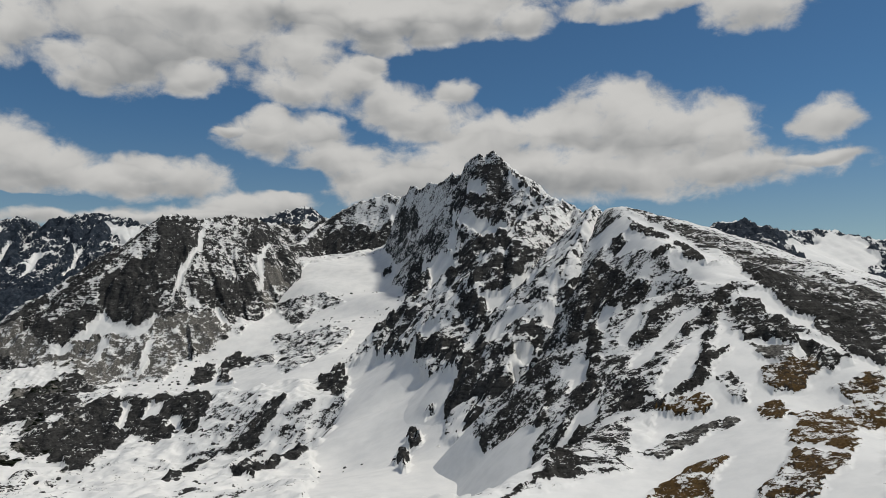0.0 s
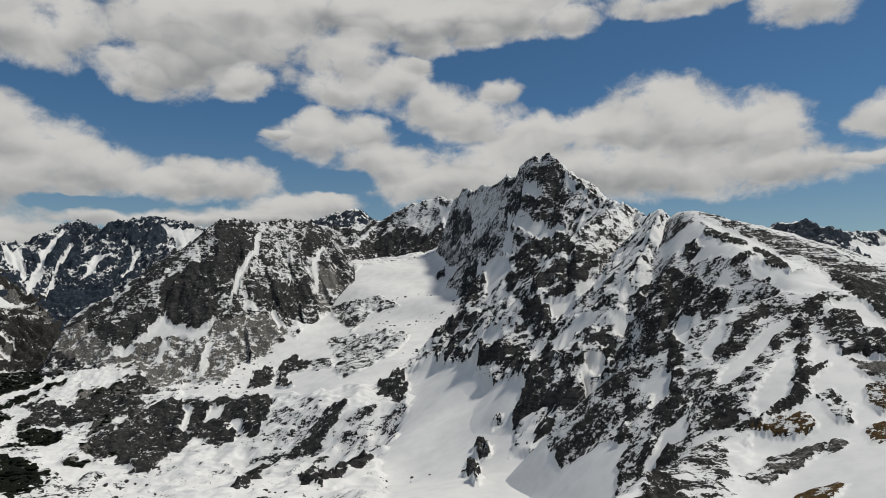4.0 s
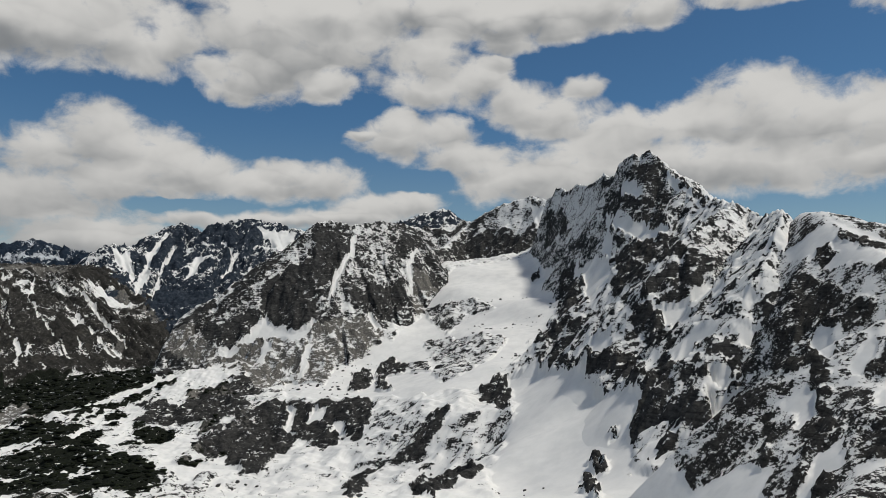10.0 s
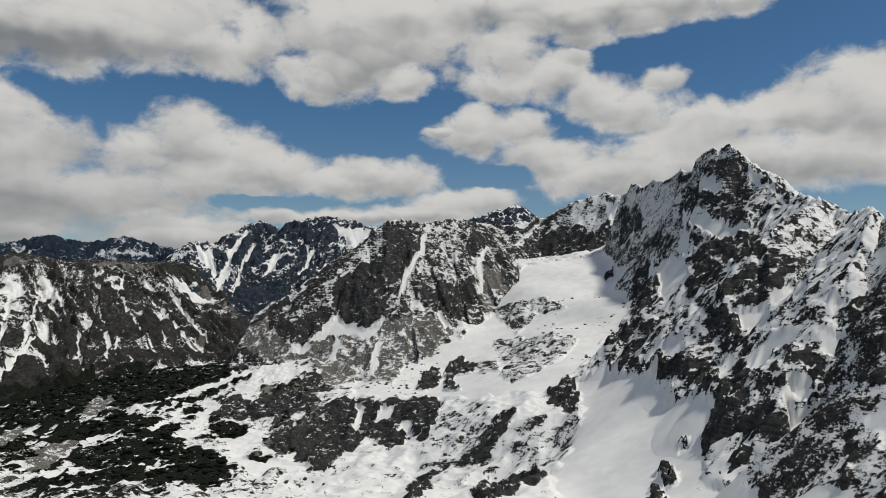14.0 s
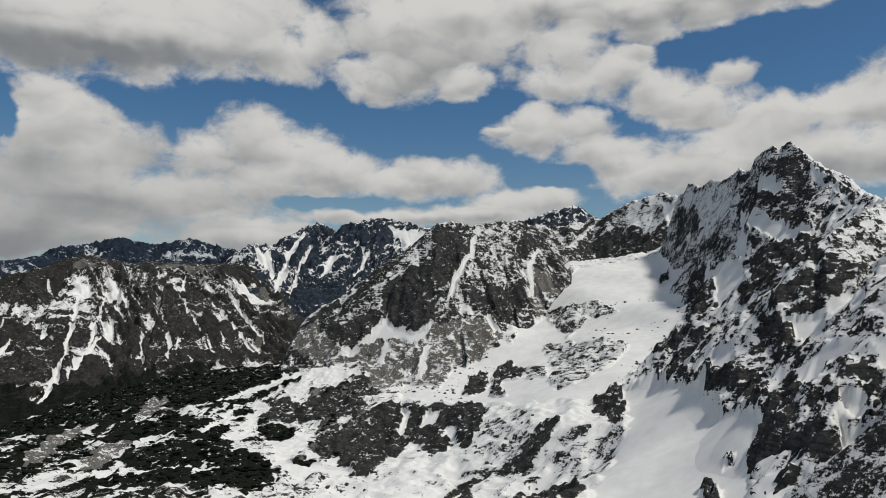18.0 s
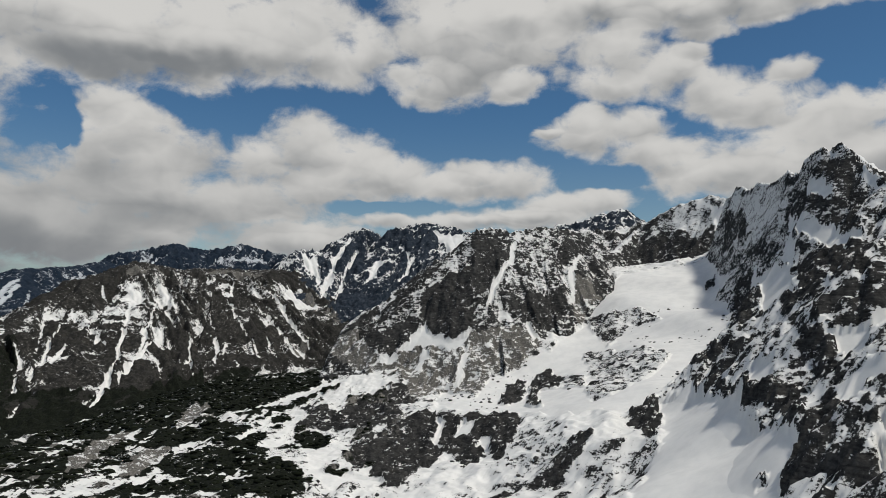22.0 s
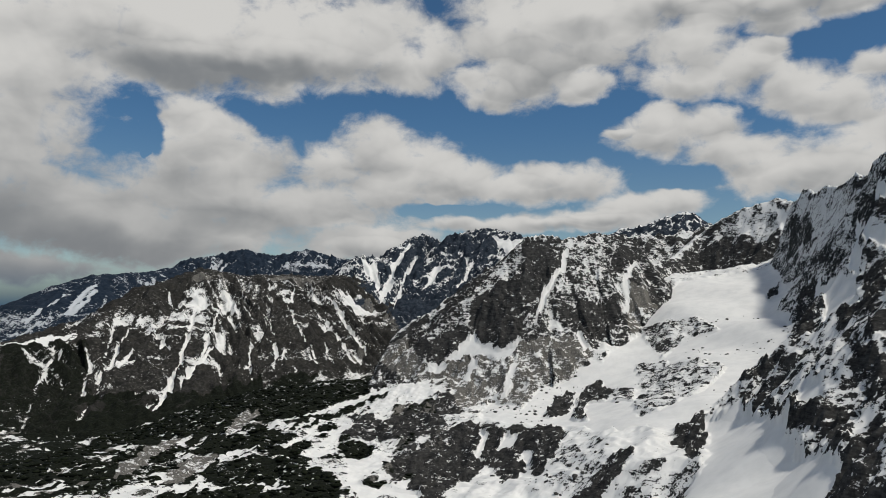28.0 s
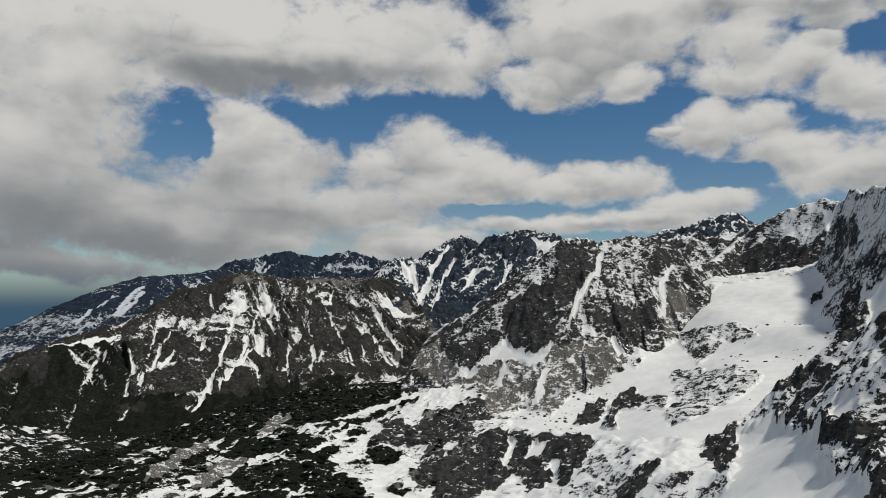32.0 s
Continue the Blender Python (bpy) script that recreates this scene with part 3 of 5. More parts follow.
lay("snow", 1, 6.4, (-1104, 1890), (-1038, 1838), (-1008, 1765), (-1004, 1765), (-1033, 1842), (-1103, 1893), only="brown_ridge")
lay("snow", 1, 6.1, (-1138, 1695), (-1065, 1630), (-1063, 1632), (-1135, 1697), only="brown_ridge")
lay("snow", 1, 7.1, (-1272, 2027), (-1207, 1974), (-1203, 1976), (-1266, 2026), only="brown_ridge")
lay("snow", 1, 7.2, (-1186, 2128), (-1089, 2016), (-1089, 2023), (-1183, 2131), only="brown_ridge")
lay("snow", 1, 6.5, (-1317, 1701), (-1257, 1661), (-1261, 1672), (-1326, 1717), only="brown_ridge")
lay("snow", 1, 5.4, (-1172, 1255), (-1182, 1307), (-1191, 1338), (-1194, 1338), (-1187, 1309), (-1174, 1256), only="brown_ridge")
lay("snow", 1, 7.3, (-1089, 2268), (-905, 2095), (-907, 2104), (-1096, 2287), only="brown_ridge")
lay("snow", 1, 7.2, (-1231, 2087), (-1161, 1993), (-1152, 1985), (-1230, 2092), only="brown_ridge")
lay("snow", 1, 6.4, (-1177, 1810), (-1140, 1710), (-1137, 1711), (-1174, 1811), only="brown_ridge")
lay("snow", 1, 6.2, (-1417, 1500), (-1386, 1425), (-1383, 1425), (-1414, 1500), only="brown_ridge")
lay("snow", 1, 6.5, (-1478, 1510), (-1480, 1562), (-1483, 1564), (-1480, 1511), only="brown_ridge")
lay("snow", 1, 5.9, (-1261, 1588), (-1176, 1437), (-1171, 1435), (-1258, 1587), only="brown_ridge")
lay("snow", 1, 6.2, (-1149, 1796), (-1043, 1673), (-1041, 1675), (-1146, 1797), only="brown_ridge")
lay("snow", 1, 7.0, (-999, 2170), (-869, 2056), (-872, 2071), (-996, 2171), only="brown_ridge")
lay("snow", 1, 10.4, (-2426, 2611), (-2363, 2454), (-2354, 2376), (-2336, 2367), (-2335, 2442), (-2405, 2601), only="hazy_shoulder")
lay("snow", 0.8, 10.0, (-2387, 2294), (-2343, 2153), (-2333, 2151), (-2375, 2289), only="hazy_shoulder")
lay("snow", 1, 8.3, (-871, 2680), (-865, 2523), (-848, 2502), (-844, 2659), only="tower_ridge")
lay("snow", 1, 8.4, (-1024, 2791), (-1043, 2659), (-1012, 2481), (-978, 2340), (-968, 2341), (-996, 2488), (-1019, 2647), (-1005, 2766), only="tower_ridge")
lay("snow", 1, 8.5, (-1108, 2618), (-1035, 2497), (-1030, 2513), (-1100, 2629), only="tower_ridge")
lay("snow", 1, 8.6, (-1142, 2603), (-1088, 2553), (-1094, 2587), (-1138, 2614), only="tower_ridge")
lay("snow", 1, 8.6, (-813, 2754), (-742, 2657), (-734, 2658), (-804, 2751), only="tower_ridge")
lay("snow", 1, 8.3, (-731, 2693), (-749, 2539), (-738, 2528), (-720, 2683), only="tower_ridge")
lay("snow", 1, 8.1, (-679, 2608), (-632, 2503), (-632, 2547), (-669, 2612), only="tower_ridge")
lay("snow", 1, 8.0, (-974, 2602), (-918, 2309), (-909, 2307), (-964, 2599), only="tower_ridge")
lay("snow", 1, 8.7, (-695, 2818), (-545, 2810), (-581, 2720), (-640, 2775), only="tower_ridge")
lay("scree", 0.4, 7.5, (-1016, 2251), (-1036, 2442), (-911, 2349), (-832, 2247), (-901, 2150), only="tower_ridge")
lay("snow", 1, 7.8, (1478, 2017), (1737, 2139), (1822, 2066), (1715, 1887), (1495, 1762), (1432, 1814), only="rear_mountain")
lay("rock", 0.6, 7.1, (1359, 2150), (1446, 2142), (1447, 1952), (1445, 1724), (1437, 1601), (1394, 1664), (1346, 1866), only="rear_mountain")
lay("pine", 0.9, 3.8, (-618, 1480), (-478, 1199), (-483, 1125), (-522, 1090), (-590, 1072), only="valley_floor")
lay("pine", 0.9, 3.7, (-834, 1222), (-611, 1074), (-560, 982), (-624, 846), (-634, 693), only="valley_floor")
lay("pine", 0.7, 3.0, (-485, 881), (-461, 950), (-406, 989), (-341, 839), (-404, 755), only="valley_floor")
lay("pine", 0.6, 2.8, (-350, 871), (-311, 972), (-265, 929), (-266, 856), (-313, 823), only="valley_floor")
lay("snow", 1, 2.0, (79, 615), (121, 525), (169, 502), (127, 408), (30, 447), only="valley_floor")
lay("rock", 0.75, 4.2, (-55, 1478), (-2, 1433), (46, 1416), (45, 1420), (-4, 1450), (-56, 1490), only="valley_floor")
lay("rock", 0.75, 4.0, (-29, 1363), (17, 1379), (16, 1384), (-31, 1378), only="valley_floor")
lay("rock", 0.75, 3.9, (-40, 1308), (0, 1326), (-2, 1341), (-42, 1317), only="valley_floor")
lay("rock", 0.75, 3.5, (-27, 1210), (26, 1172), (26, 1181), (-29, 1240), only="valley_floor")
lay("rock", 0.75, 3.3, (19, 1105), (49, 1136), (48, 1141), (18, 1123), only="valley_floor")
lay("rock", 0.75, 3.8, (-125, 1288), (-80, 1299), (-83, 1313), (-128, 1298), only="valley_floor")
lay("rock", 0.75, 3.6, (-108, 1223), (-63, 1193), (-66, 1217), (-113, 1252), only="valley_floor")
lay("rock", 0.75, 3.1, (-10, 1088), (19, 1018), (20, 1036), (-10, 1107), only="valley_floor")
lay("rock", 0.75, 3.5, (-60, 1166), (-37, 1191), (-41, 1217), (-63, 1173), only="valley_floor")
lay("rock", 0.85, 4.2, (-40, 1455), (57, 1402), (78, 1346), (81, 1349), (58, 1418), (-41, 1464), only="valley_floor")
lay("rock", 0.85, 3.9, (-45, 1295), (12, 1276), (11, 1305), (-47, 1307), only="valley_floor")
lay("rock", 0.85, 3.0, (-75, 1012), (-37, 1015), (-39, 1037), (-77, 1019), only="valley_floor")
lay("rock", 0.85, 2.5, (-52, 835), (-21, 849), (-24, 854), (-55, 843), only="valley_floor")
lay("rock", 0.85, 3.5, (-26, 1159), (38, 1150), (38, 1163), (-27, 1171), only="valley_floor")
lay("rock", 0.85, 3.7, (-117, 1262), (-49, 1172), (-51, 1231), (-119, 1285), only="valley_floor")
lay("rock", 0.85, 3.2, (1, 1042), (41, 1088), (41, 1098), (0, 1048), only="valley_floor")
lay("rock", 0.85, 3.4, (-80, 1187), (-49, 1052), (-47, 1066), (-79, 1205), only="valley_floor")
lay("rock", 0.85, 4.1, (-18, 1350), (21, 1366), (19, 1375), (-21, 1357), only="valley_floor")
lay("pine", 1, 30, (-1500, 300), (-560, 300), (-545, 700), (-590, 900), (-500, 1080), (-460, 1190), (-480, 1300), (-560, 1500), (-800, 2200), (-1500, 2400), only="valley_floor")

# what is laid over those, in order: the later outline covers the earlier
OVERLAYS = []


def paint(kind, amount, soft, land, *corners):
    OVERLAYS.append((kind, amount, soft, land, corners))


paint("mix", 0.3, 1.8, "summit_massif", (247, 644), (228, 784), (191, 820), (117, 908))
paint("snow", 1, 1.4, "near_ridge", (75, 262), (132, 285), (174, 341), (211, 350), (249, 367), (275, 351), (285, 317), (177, 199))
paint("snow", 1, 1.4, "near_ridge", (292, 618), (284, 579), (277, 527), (279, 497), (279, 485), (269, 489), (264, 512), (263, 558), (262, 613), (253, 661))
paint("snow", 0.6, 1.6, "summit_massif", (258, 665), (297, 694), (310, 657), (274, 642))
paint("mix", 0.6, 2.9, "summit_massif", (280, 1342), (371, 1253), (400, 1228), (379, 1107), (354, 1213), (329, 1131), (304, 1217), (293, 1257), (275, 1317))
paint("snow", 1, 2.9, "summit_massif", (301, 1296), (315, 1279), (321, 1244), (311, 1246), (304, 1266), (298, 1294))
paint("rock", 1, 2.9, "summit_massif", (330, 1295), (358, 1227), (338, 1230), (323, 1244), (320, 1279))
paint("rock", 1, 2.8, "summit_massif", (280, 1342), (291, 1314), (310, 1240), (327, 1228), (342, 1210), (324, 1148), (312, 1212), (296, 1233), (285, 1304))
paint("snow", 1, 2.8, "summit_massif", (362, 1246), (370, 1218), (377, 1161), (377, 1107), (374, 1136), (367, 1207), (359, 1232))
paint("snow", 1, 2.8, "summit_massif", (348, 1219), (345, 1168), (339, 1155), (344, 1210))
paint("snow", 1, 2.8, "summit_massif", (275, 1315), (285, 1257), (299, 1220), (314, 1212), (315, 1165), (328, 1144), (328, 1128), (307, 1138), (292, 1151), (291, 1208), (275, 1244), (272, 1301))
paint("rock", 1, 2.6, "summit_massif", (269, 1243), (288, 1155), (321, 1121), (227, 787), (213, 790), (206, 828), (198, 823), (258, 1183), (268, 1216))
paint("snow", 1, 2.8, "summit_massif", (268, 1293), (269, 1243), (263, 1224), (252, 1208), (251, 1236))
paint("mix", 0.12, 3.5, "summit_massif", (236, 1679), (250, 1682), (280, 1482), (280, 1342), (267, 1304), (235, 1467), (210, 1579), (223, 1650))
paint("rock", 1, 3.6, "summit_massif", (233, 1681), (250, 1593), (239, 1490), (219, 1554), (211, 1610), (223, 1650))
paint("rock", 0.6, 3.0, "summit_massif", (235, 1361), (265, 1296), (263, 1258), (247, 1313), (222, 1348), (222, 1385))
paint("rock", 1, 3.0, "summit_massif", (205, 1359), (215, 1354), (225, 1337), (203, 1222), (145, 907), (136, 902), (178, 1289), (195, 1348))
paint("snow", 1, 2.8, "summit_massif", (224, 1334), (247, 1233), (252, 1208), (198, 867), (185, 872), (172, 898), (218, 1238), (221, 1324))
paint("mix", 0.5, 2.0, "summit_massif", (215, 1277), (181, 868), (191, 867), (175, 874), (159, 904), (203, 1219))
paint("rock", 0.9, 1.9, "summit_massif", (253, 1147), (199, 799), (192, 828), (178, 840), (173, 864))
paint("mix", 0.25, 2.0, "summit_massif", (354, 1213), (324, 862), (255, 704), (249, 769), (231, 796), (328, 1144))
paint("mix", 0.22, 1.7, "summit_massif", (117, 910), (152, 905), (191, 820), (229, 789), (249, 665), (232, 607), (215, 590), (170, 589), (148, 664), (111, 864))
paint("rock", 1, 1.8, "summit_massif", (212, 785), (255, 768), (240, 760), (220, 747), (211, 748), (193, 750), (180, 775), (194, 793), (207, 779))
paint("rock", 1, 1.8, "summit_massif", (231, 796), (243, 781), (261, 775), (248, 764), (228, 774))
paint("snow", 1, 1.7, "summit_massif", (220, 748), (245, 756), (222, 661), (212, 674), (219, 745))
paint("snow", 1, 1.7, "summit_massif", (184, 755), (204, 748), (218, 743), (198, 684), (187, 684), (191, 742), (187, 751))
paint("rock", 0.9, 1.7, "summit_massif", (169, 811), (182, 758), (185, 743), (178, 684), (169, 661), (172, 731), (165, 763))
paint("snow", 1, 1.7, "summit_massif", (142, 810), (147, 768), (131, 739), (122, 752), (134, 818))
paint("rock", 1.1, 1.7, "summit_massif", (107, 887), (121, 754), (147, 736), (156, 713), (142, 634), (132, 637), (136, 709), (118, 741), (111, 789), (102, 845), (87, 889))
paint("rock", 1, 2.0, "summit_massif", (156, 1376), (118, 916), (119, 899), (102, 899), (91, 912))
paint("snow", 1.2, 1.5, "valley_floor", (55, 896), (91, 933), (106, 821), (120, 752), (151, 728), (156, 712), (135, 654), (117, 589), (103, 538), (129, 508), (156, 513), (169, 503), (113, 419), (4, 450), (15, 654), (40, 759), (56, 815))
paint("snow", 1.2, 1.5, "summit_massif", (55, 895), (87, 887), (106, 823), (118, 740), (132, 637), (136, 621), (125, 603), (116, 585), (104, 545), (134, 527), (160, 527), (175, 519), (159, 496), (5, 646), (18, 800), (42, 810), (59, 863))
paint("snow", 1.2, 1.4, "near_ridge", (109, 573), (116, 454), (131, 431), (136, 405), (121, 379), (70, 260), (75, 582))
paint("rock", 1, 1.9, "valley_floor", (25, 955), (51, 980), (55, 869), (45, 805), (32, 869), (25, 870))
paint("rock", 1, 2.0, "summit_massif", (56, 874), (48, 855), (33, 885))
paint("rock", 1.1, 1.4, "summit_massif", (160, 646), (169, 621), (172, 586), (165, 564), (160, 545), (152, 535), (145, 534), (150, 545), (140, 567), (131, 547), (120, 581), (116, 590), (118, 599), (127, 614), (137, 623), (154, 653))
paint("mix", 0.5, 1.4, "summit_massif", (160, 646), (171, 587), (163, 564), (146, 591))
paint("rock", 1, 1.4, "summit_massif", (120, 582), (131, 576), (136, 549), (132, 543), (125, 541), (115, 532), (109, 544), (115, 554), (115, 571))
paint("rock", 1, 1.4, "summit_massif", (89, 596), (96, 587), (99, 585), (92, 579), (88, 593))
paint("rock", 1, 1.4, "valley_floor", (91, 608), (98, 600), (97, 578), (90, 567), (86, 578))
paint("rock", 0.9, 1.4, "valley_floor", (74, 581), (82, 586), (77, 524), (71, 507), (71, 546))
paint("rock", 0.8, 1.4, "summit_massif", (104, 624), (111, 615), (112, 610), (104, 607))
paint("snow", 1, 1.4, "summit_massif", (169, 570), (176, 561), (192, 548), (188, 525), (175, 520), (151, 525), (134, 527), (154, 535), (161, 545))
paint("snow", 1, 1.5, "summit_massif", (163, 646), (185, 640), (200, 622), (180, 614), (160, 605))
paint("mix", 0.6, 1.4, "summit_massif", (179, 630), (187, 596), (198, 584), (211, 587), (205, 577), (191, 579), (174, 585))
paint("snow", 1, 1.4, "summit_massif", (204, 602), (218, 590), (212, 569), (204, 555), (198, 550), (199, 566), (206, 578), (203, 590))
paint("snow", 1, 1.4, "summit_massif", (175, 582), (188, 577), (192, 568), (190, 554), (176, 563), (174, 578))
paint("rock", 0.9, 1.4, "summit_massif", (186, 578), (198, 577), (201, 564), (198, 549), (192, 562), (185, 568))
paint("rock", 1, 1.4, "summit_massif", (172, 566), (183, 556), (195, 546), (194, 544), (183, 555), (170, 558))
paint("rock", 1, 1.4, "summit_massif", (194, 543), (204, 548), (195, 523), (190, 516), (188, 525), (184, 531), (179, 521), (176, 519), (171, 523), (181, 532))
paint("rock", 1, 1.4, "near_ridge", (163, 457), (170, 457), (155, 416), (147, 400), (155, 431), (154, 445), (140, 408), (137, 405), (134, 410), (152, 448))
paint("mix", 0.3, 1.4, "near_ridge", (262, 699), (263, 569), (271, 477), (244, 417), (196, 370), (177, 387), (151, 388), (107, 302), (137, 407), (166, 463), (214, 586))
paint("rock", 1, 1.4, "summit_massif", (232, 607), (269, 630), (567, 1228), (582, 1240), (255, 576), (232, 548), (199, 513), (188, 507), (210, 529), (223, 544), (226, 555), (215, 564), (219, 588))
paint("rock", 1, 1.4, "near_ridge", (237, 620), (252, 590), (250, 541), (239, 508), (225, 508), (187, 442), (164, 395), (151, 388), (106, 301), (102, 300), (132, 378), (142, 384), (166, 419), (178, 434), (186, 458), (178, 468), (218, 583))
paint("snow", 1, 1.4, "near_ridge", (169, 454), (180, 452), (178, 434), (170, 419), (158, 417), (166, 442))
paint("snow", 1, 1.4, "near_ridge", (215, 516), (227, 523), (229, 509), (202, 460), (190, 452))
paint("snow", 1, 1.4, "near_ridge", (200, 441), (214, 449), (223, 453), (215, 441), (200, 429))
paint("rock", 0.9, 1.4, "near_ridge", (243, 527), (253, 505), (249, 493), (237, 496), (232, 505))
paint("rock", 0.9, 1.4, "near_ridge", (224, 443), (245, 446), (246, 438), (223, 426), (205, 421), (205, 430))
paint("snow", 1, 1.4, "near_ridge", (186, 399), (216, 422), (247, 427), (248, 417), (227, 414), (192, 383), (180, 378))
paint("rock", 0.9, 1.4, "near_ridge", (268, 602), (277, 599), (271, 577), (262, 579), (260, 593))
paint("rock", 0.9, 1.4, "near_ridge", (264, 518), (274, 518), (280, 513), (271, 506), (264, 513))
paint("rock", 0.9, 1.4, "near_ridge", (272, 480), (277, 476), (262, 454), (266, 472))
paint("scree", 0.29, 1.4, "near_ridge", (301, 650), (326, 589), (353, 547), (364, 492), (374, 446), (376, 414), (309, 343), (293, 360), (297, 402), (320, 475), (316, 520), (310, 579))
paint("snow", 1, 1.4, "near_ridge", (296, 627), (301, 614), (310, 570), (308, 524), (308, 485), (285, 477), (280, 495), (283, 540), (288, 587))
paint("rock", 1, 1.4, "near_ridge", (290, 603), (297, 584), (293, 547), (286, 539), (278, 553), (283, 591))
paint("rock", 1, 1.4, "near_ridge", (299, 547), (302, 524), (286, 477), (282, 480), (280, 496), (286, 524))
paint("snow", 1, 1.4, "near_ridge", (280, 495), (288, 475), (314, 487), (304, 452), (278, 438), (263, 444), (270, 478))
paint("rock", 0.8, 1.4, "near_ridge", (317, 492), (330, 483), (332, 461), (333, 422), (341, 377), (283, 314), (278, 333), (286, 387), (293, 430))
paint("snow", 1, 1.4, "near_ridge", (277, 424), (292, 417), (286, 402), (286, 388), (293, 377), (281, 358), (271, 364), (267, 377), (271, 396), (273, 412))
paint("rock", 0.9, 1.4, "near_ridge", (258, 409), (277, 413), (274, 392), (265, 356), (270, 322), (260, 320), (259, 343), (253, 367), (251, 386))
paint("rock", 0.9, 1.4, "near_ridge", (229, 415), (246, 420), (268, 429), (281, 433), (263, 414), (245, 406), (238, 407), (227, 404))
paint("snow", 1, 1.4, "near_ridge", (254, 408), (244, 381), (235, 360), (219, 348), (198, 340), (214, 355), (234, 380))
paint("rock", 1, 1.4, "near_ridge", (239, 402), (250, 408), (235, 387), (209, 356), (203, 358))
paint("snow", 0.8, 1.4, "near_ridge", (183, 358), (208, 380), (234, 399), (210, 360), (193, 347), (181, 342))
paint("rock", 1, 1.4, "near_ridge", (209, 356), (229, 363), (200, 342), (187, 339), (173, 346), (181, 343), (197, 349))
paint("snow", 1.1, 1.4, "near_ridge", (247, 385), (250, 369), (246, 335), (229, 339), (210, 329), (203, 336), (219, 347))
paint("rock", 1, 1.4, "near_ridge", (251, 386), (258, 379), (250, 370), (242, 370))
paint("scree", 0.39, 1.4, "near_ridge", (243, 369), (256, 349), (252, 332), (241, 337), (238, 352))
paint("turf", 0.31, 1.4, "near_ridge", (230, 338), (262, 338), (257, 324), (243, 319), (225, 320), (227, 335))
paint("scree", 0.29, 1.4, "near_ridge", (207, 345), (218, 347), (221, 328), (210, 320), (208, 331))
paint("rock", 1.1, 1.4, "near_ridge", (176, 404), (177, 391), (175, 361), (173, 353), (163, 351), (160, 364), (166, 385))
paint("mix", 0.4, 1.4, "near_ridge", (177, 395), (184, 388), (185, 366), (177, 352), (175, 361))
paint("rock", 1, 1.4, "near_ridge", (157, 388), (167, 394), (157, 371), (140, 362), (112, 303), (93, 278), (74, 259), (71, 259), (88, 275), (108, 303), (143, 376))
paint("snow", 1, 1.4, "near_ridge", (151, 384), (162, 383), (153, 368), (140, 370), (110, 303), (132, 371))
paint("mix", 0.55, 1.4, "near_ridge", (120, 318), (146, 347), (161, 347), (158, 333), (141, 302), (124, 283), (111, 282), (109, 295))
paint("rock", 1, 1.4, "near_ridge", (105, 302), (115, 303), (112, 283), (91, 276))
paint("turf", 0.38, 1.4, "near_ridge", (172, 344), (188, 338), (196, 332), (198, 326), (186, 325), (177, 336))
paint("scree", 0.34, 1.4, "near_ridge", (145, 302), (168, 319), (184, 316), (200, 314), (198, 306), (177, 305), (152, 294))
paint("turf", 0.51, 1.4, "near_ridge", (125, 260), (141, 268), (155, 277), (168, 276), (171, 275), (160, 263), (146, 248))
paint("turf", 0.8, 1.4, "near_ridge", (202, 280), (215, 286), (234, 290), (261, 290), (249, 278), (225, 269), (210, 248), (200, 239), (198, 252), (192, 263))
paint("turf", 0.33, 1.4, "near_ridge", (189, 259), (195, 245), (199, 238), (178, 223), (165, 215), (154, 231), (164, 239), (178, 249))
paint("turf", 0.36, 1.4, "near_ridge", (212, 315), (224, 314), (223, 304), (209, 292), (204, 299))
paint("turf", 0.38, 1.4, "near_ridge", (217, 297), (247, 298), (267, 297), (261, 291), (230, 288), (212, 286))
paint("turf", 0.31, 1.4, "near_ridge", (248, 312), (269, 312), (281, 312), (268, 298), (251, 298))
paint("snow", 1.1, 2.8, "valley_floor", (-105, 1335), (13, 1641), (128, 1688), (191, 1686), (220, 1482), (172, 1284), (176, 1190), (120, 1161), (69, 1005), (21, 939), (-40, 953), (-111, 1048), (-204, 1086), (-251, 1115), (-285, 1281), (-189, 1285), (-115, 1337))
paint("mix", 0.35, 3.0, "valley_floor", (-49, 1469), (8, 1437), (60, 1419), (84, 1361), (27, 1377), (-5, 1324), (-35, 1403))
paint("mix", 0.3, 2.7, "valley_floor", (-47, 1327), (4, 1298), (1, 1135), (-27, 1182))
paint("mix", 0.4, 2.6, "valley_floor", (-110, 1266), (-43, 1196), (-32, 1109), (-86, 1159))
paint("rock", 0.9, 3.3, "valley_floor", (162, 1489), (191, 1560), (185, 1495), (167, 1471))
paint("mix", 0.3, 2.4, "valley_floor", (3, 1282), (57, 1232), (87, 1180), (45, 1079), (11, 1022), (-19, 999), (-34, 1093))
paint("rock", 1.1, 2.2, "valley_floor", (-283, 1077), (-245, 1087), (-200, 1062), (-159, 1053), (-119, 1047), (-112, 984), (-115, 943), (-116, 904), (-127, 908), (-140, 959), (-153, 1005), (-147, 908), (-161, 893), (-181, 973), (-190, 1003), (-198, 1010), (-211, 977), (-225, 992), (-224, 955), (-222, 910), (-223, 858), (-232, 856), (-249, 859), (-263, 877), (-291, 955), (-287, 899), (-322, 963), (-333, 1025), (-317, 1026), (-290, 1012), (-270, 1022))
paint("snow", 0.9, 2.3, "valley_floor", (-237, 1068), (-223, 1056), (-225, 1039), (-208, 990), (-219, 1000), (-233, 1030))
paint("snow", 0.9, 2.3, "valley_floor", (-197, 1049), (-178, 1044), (-187, 1012), (-202, 1022))
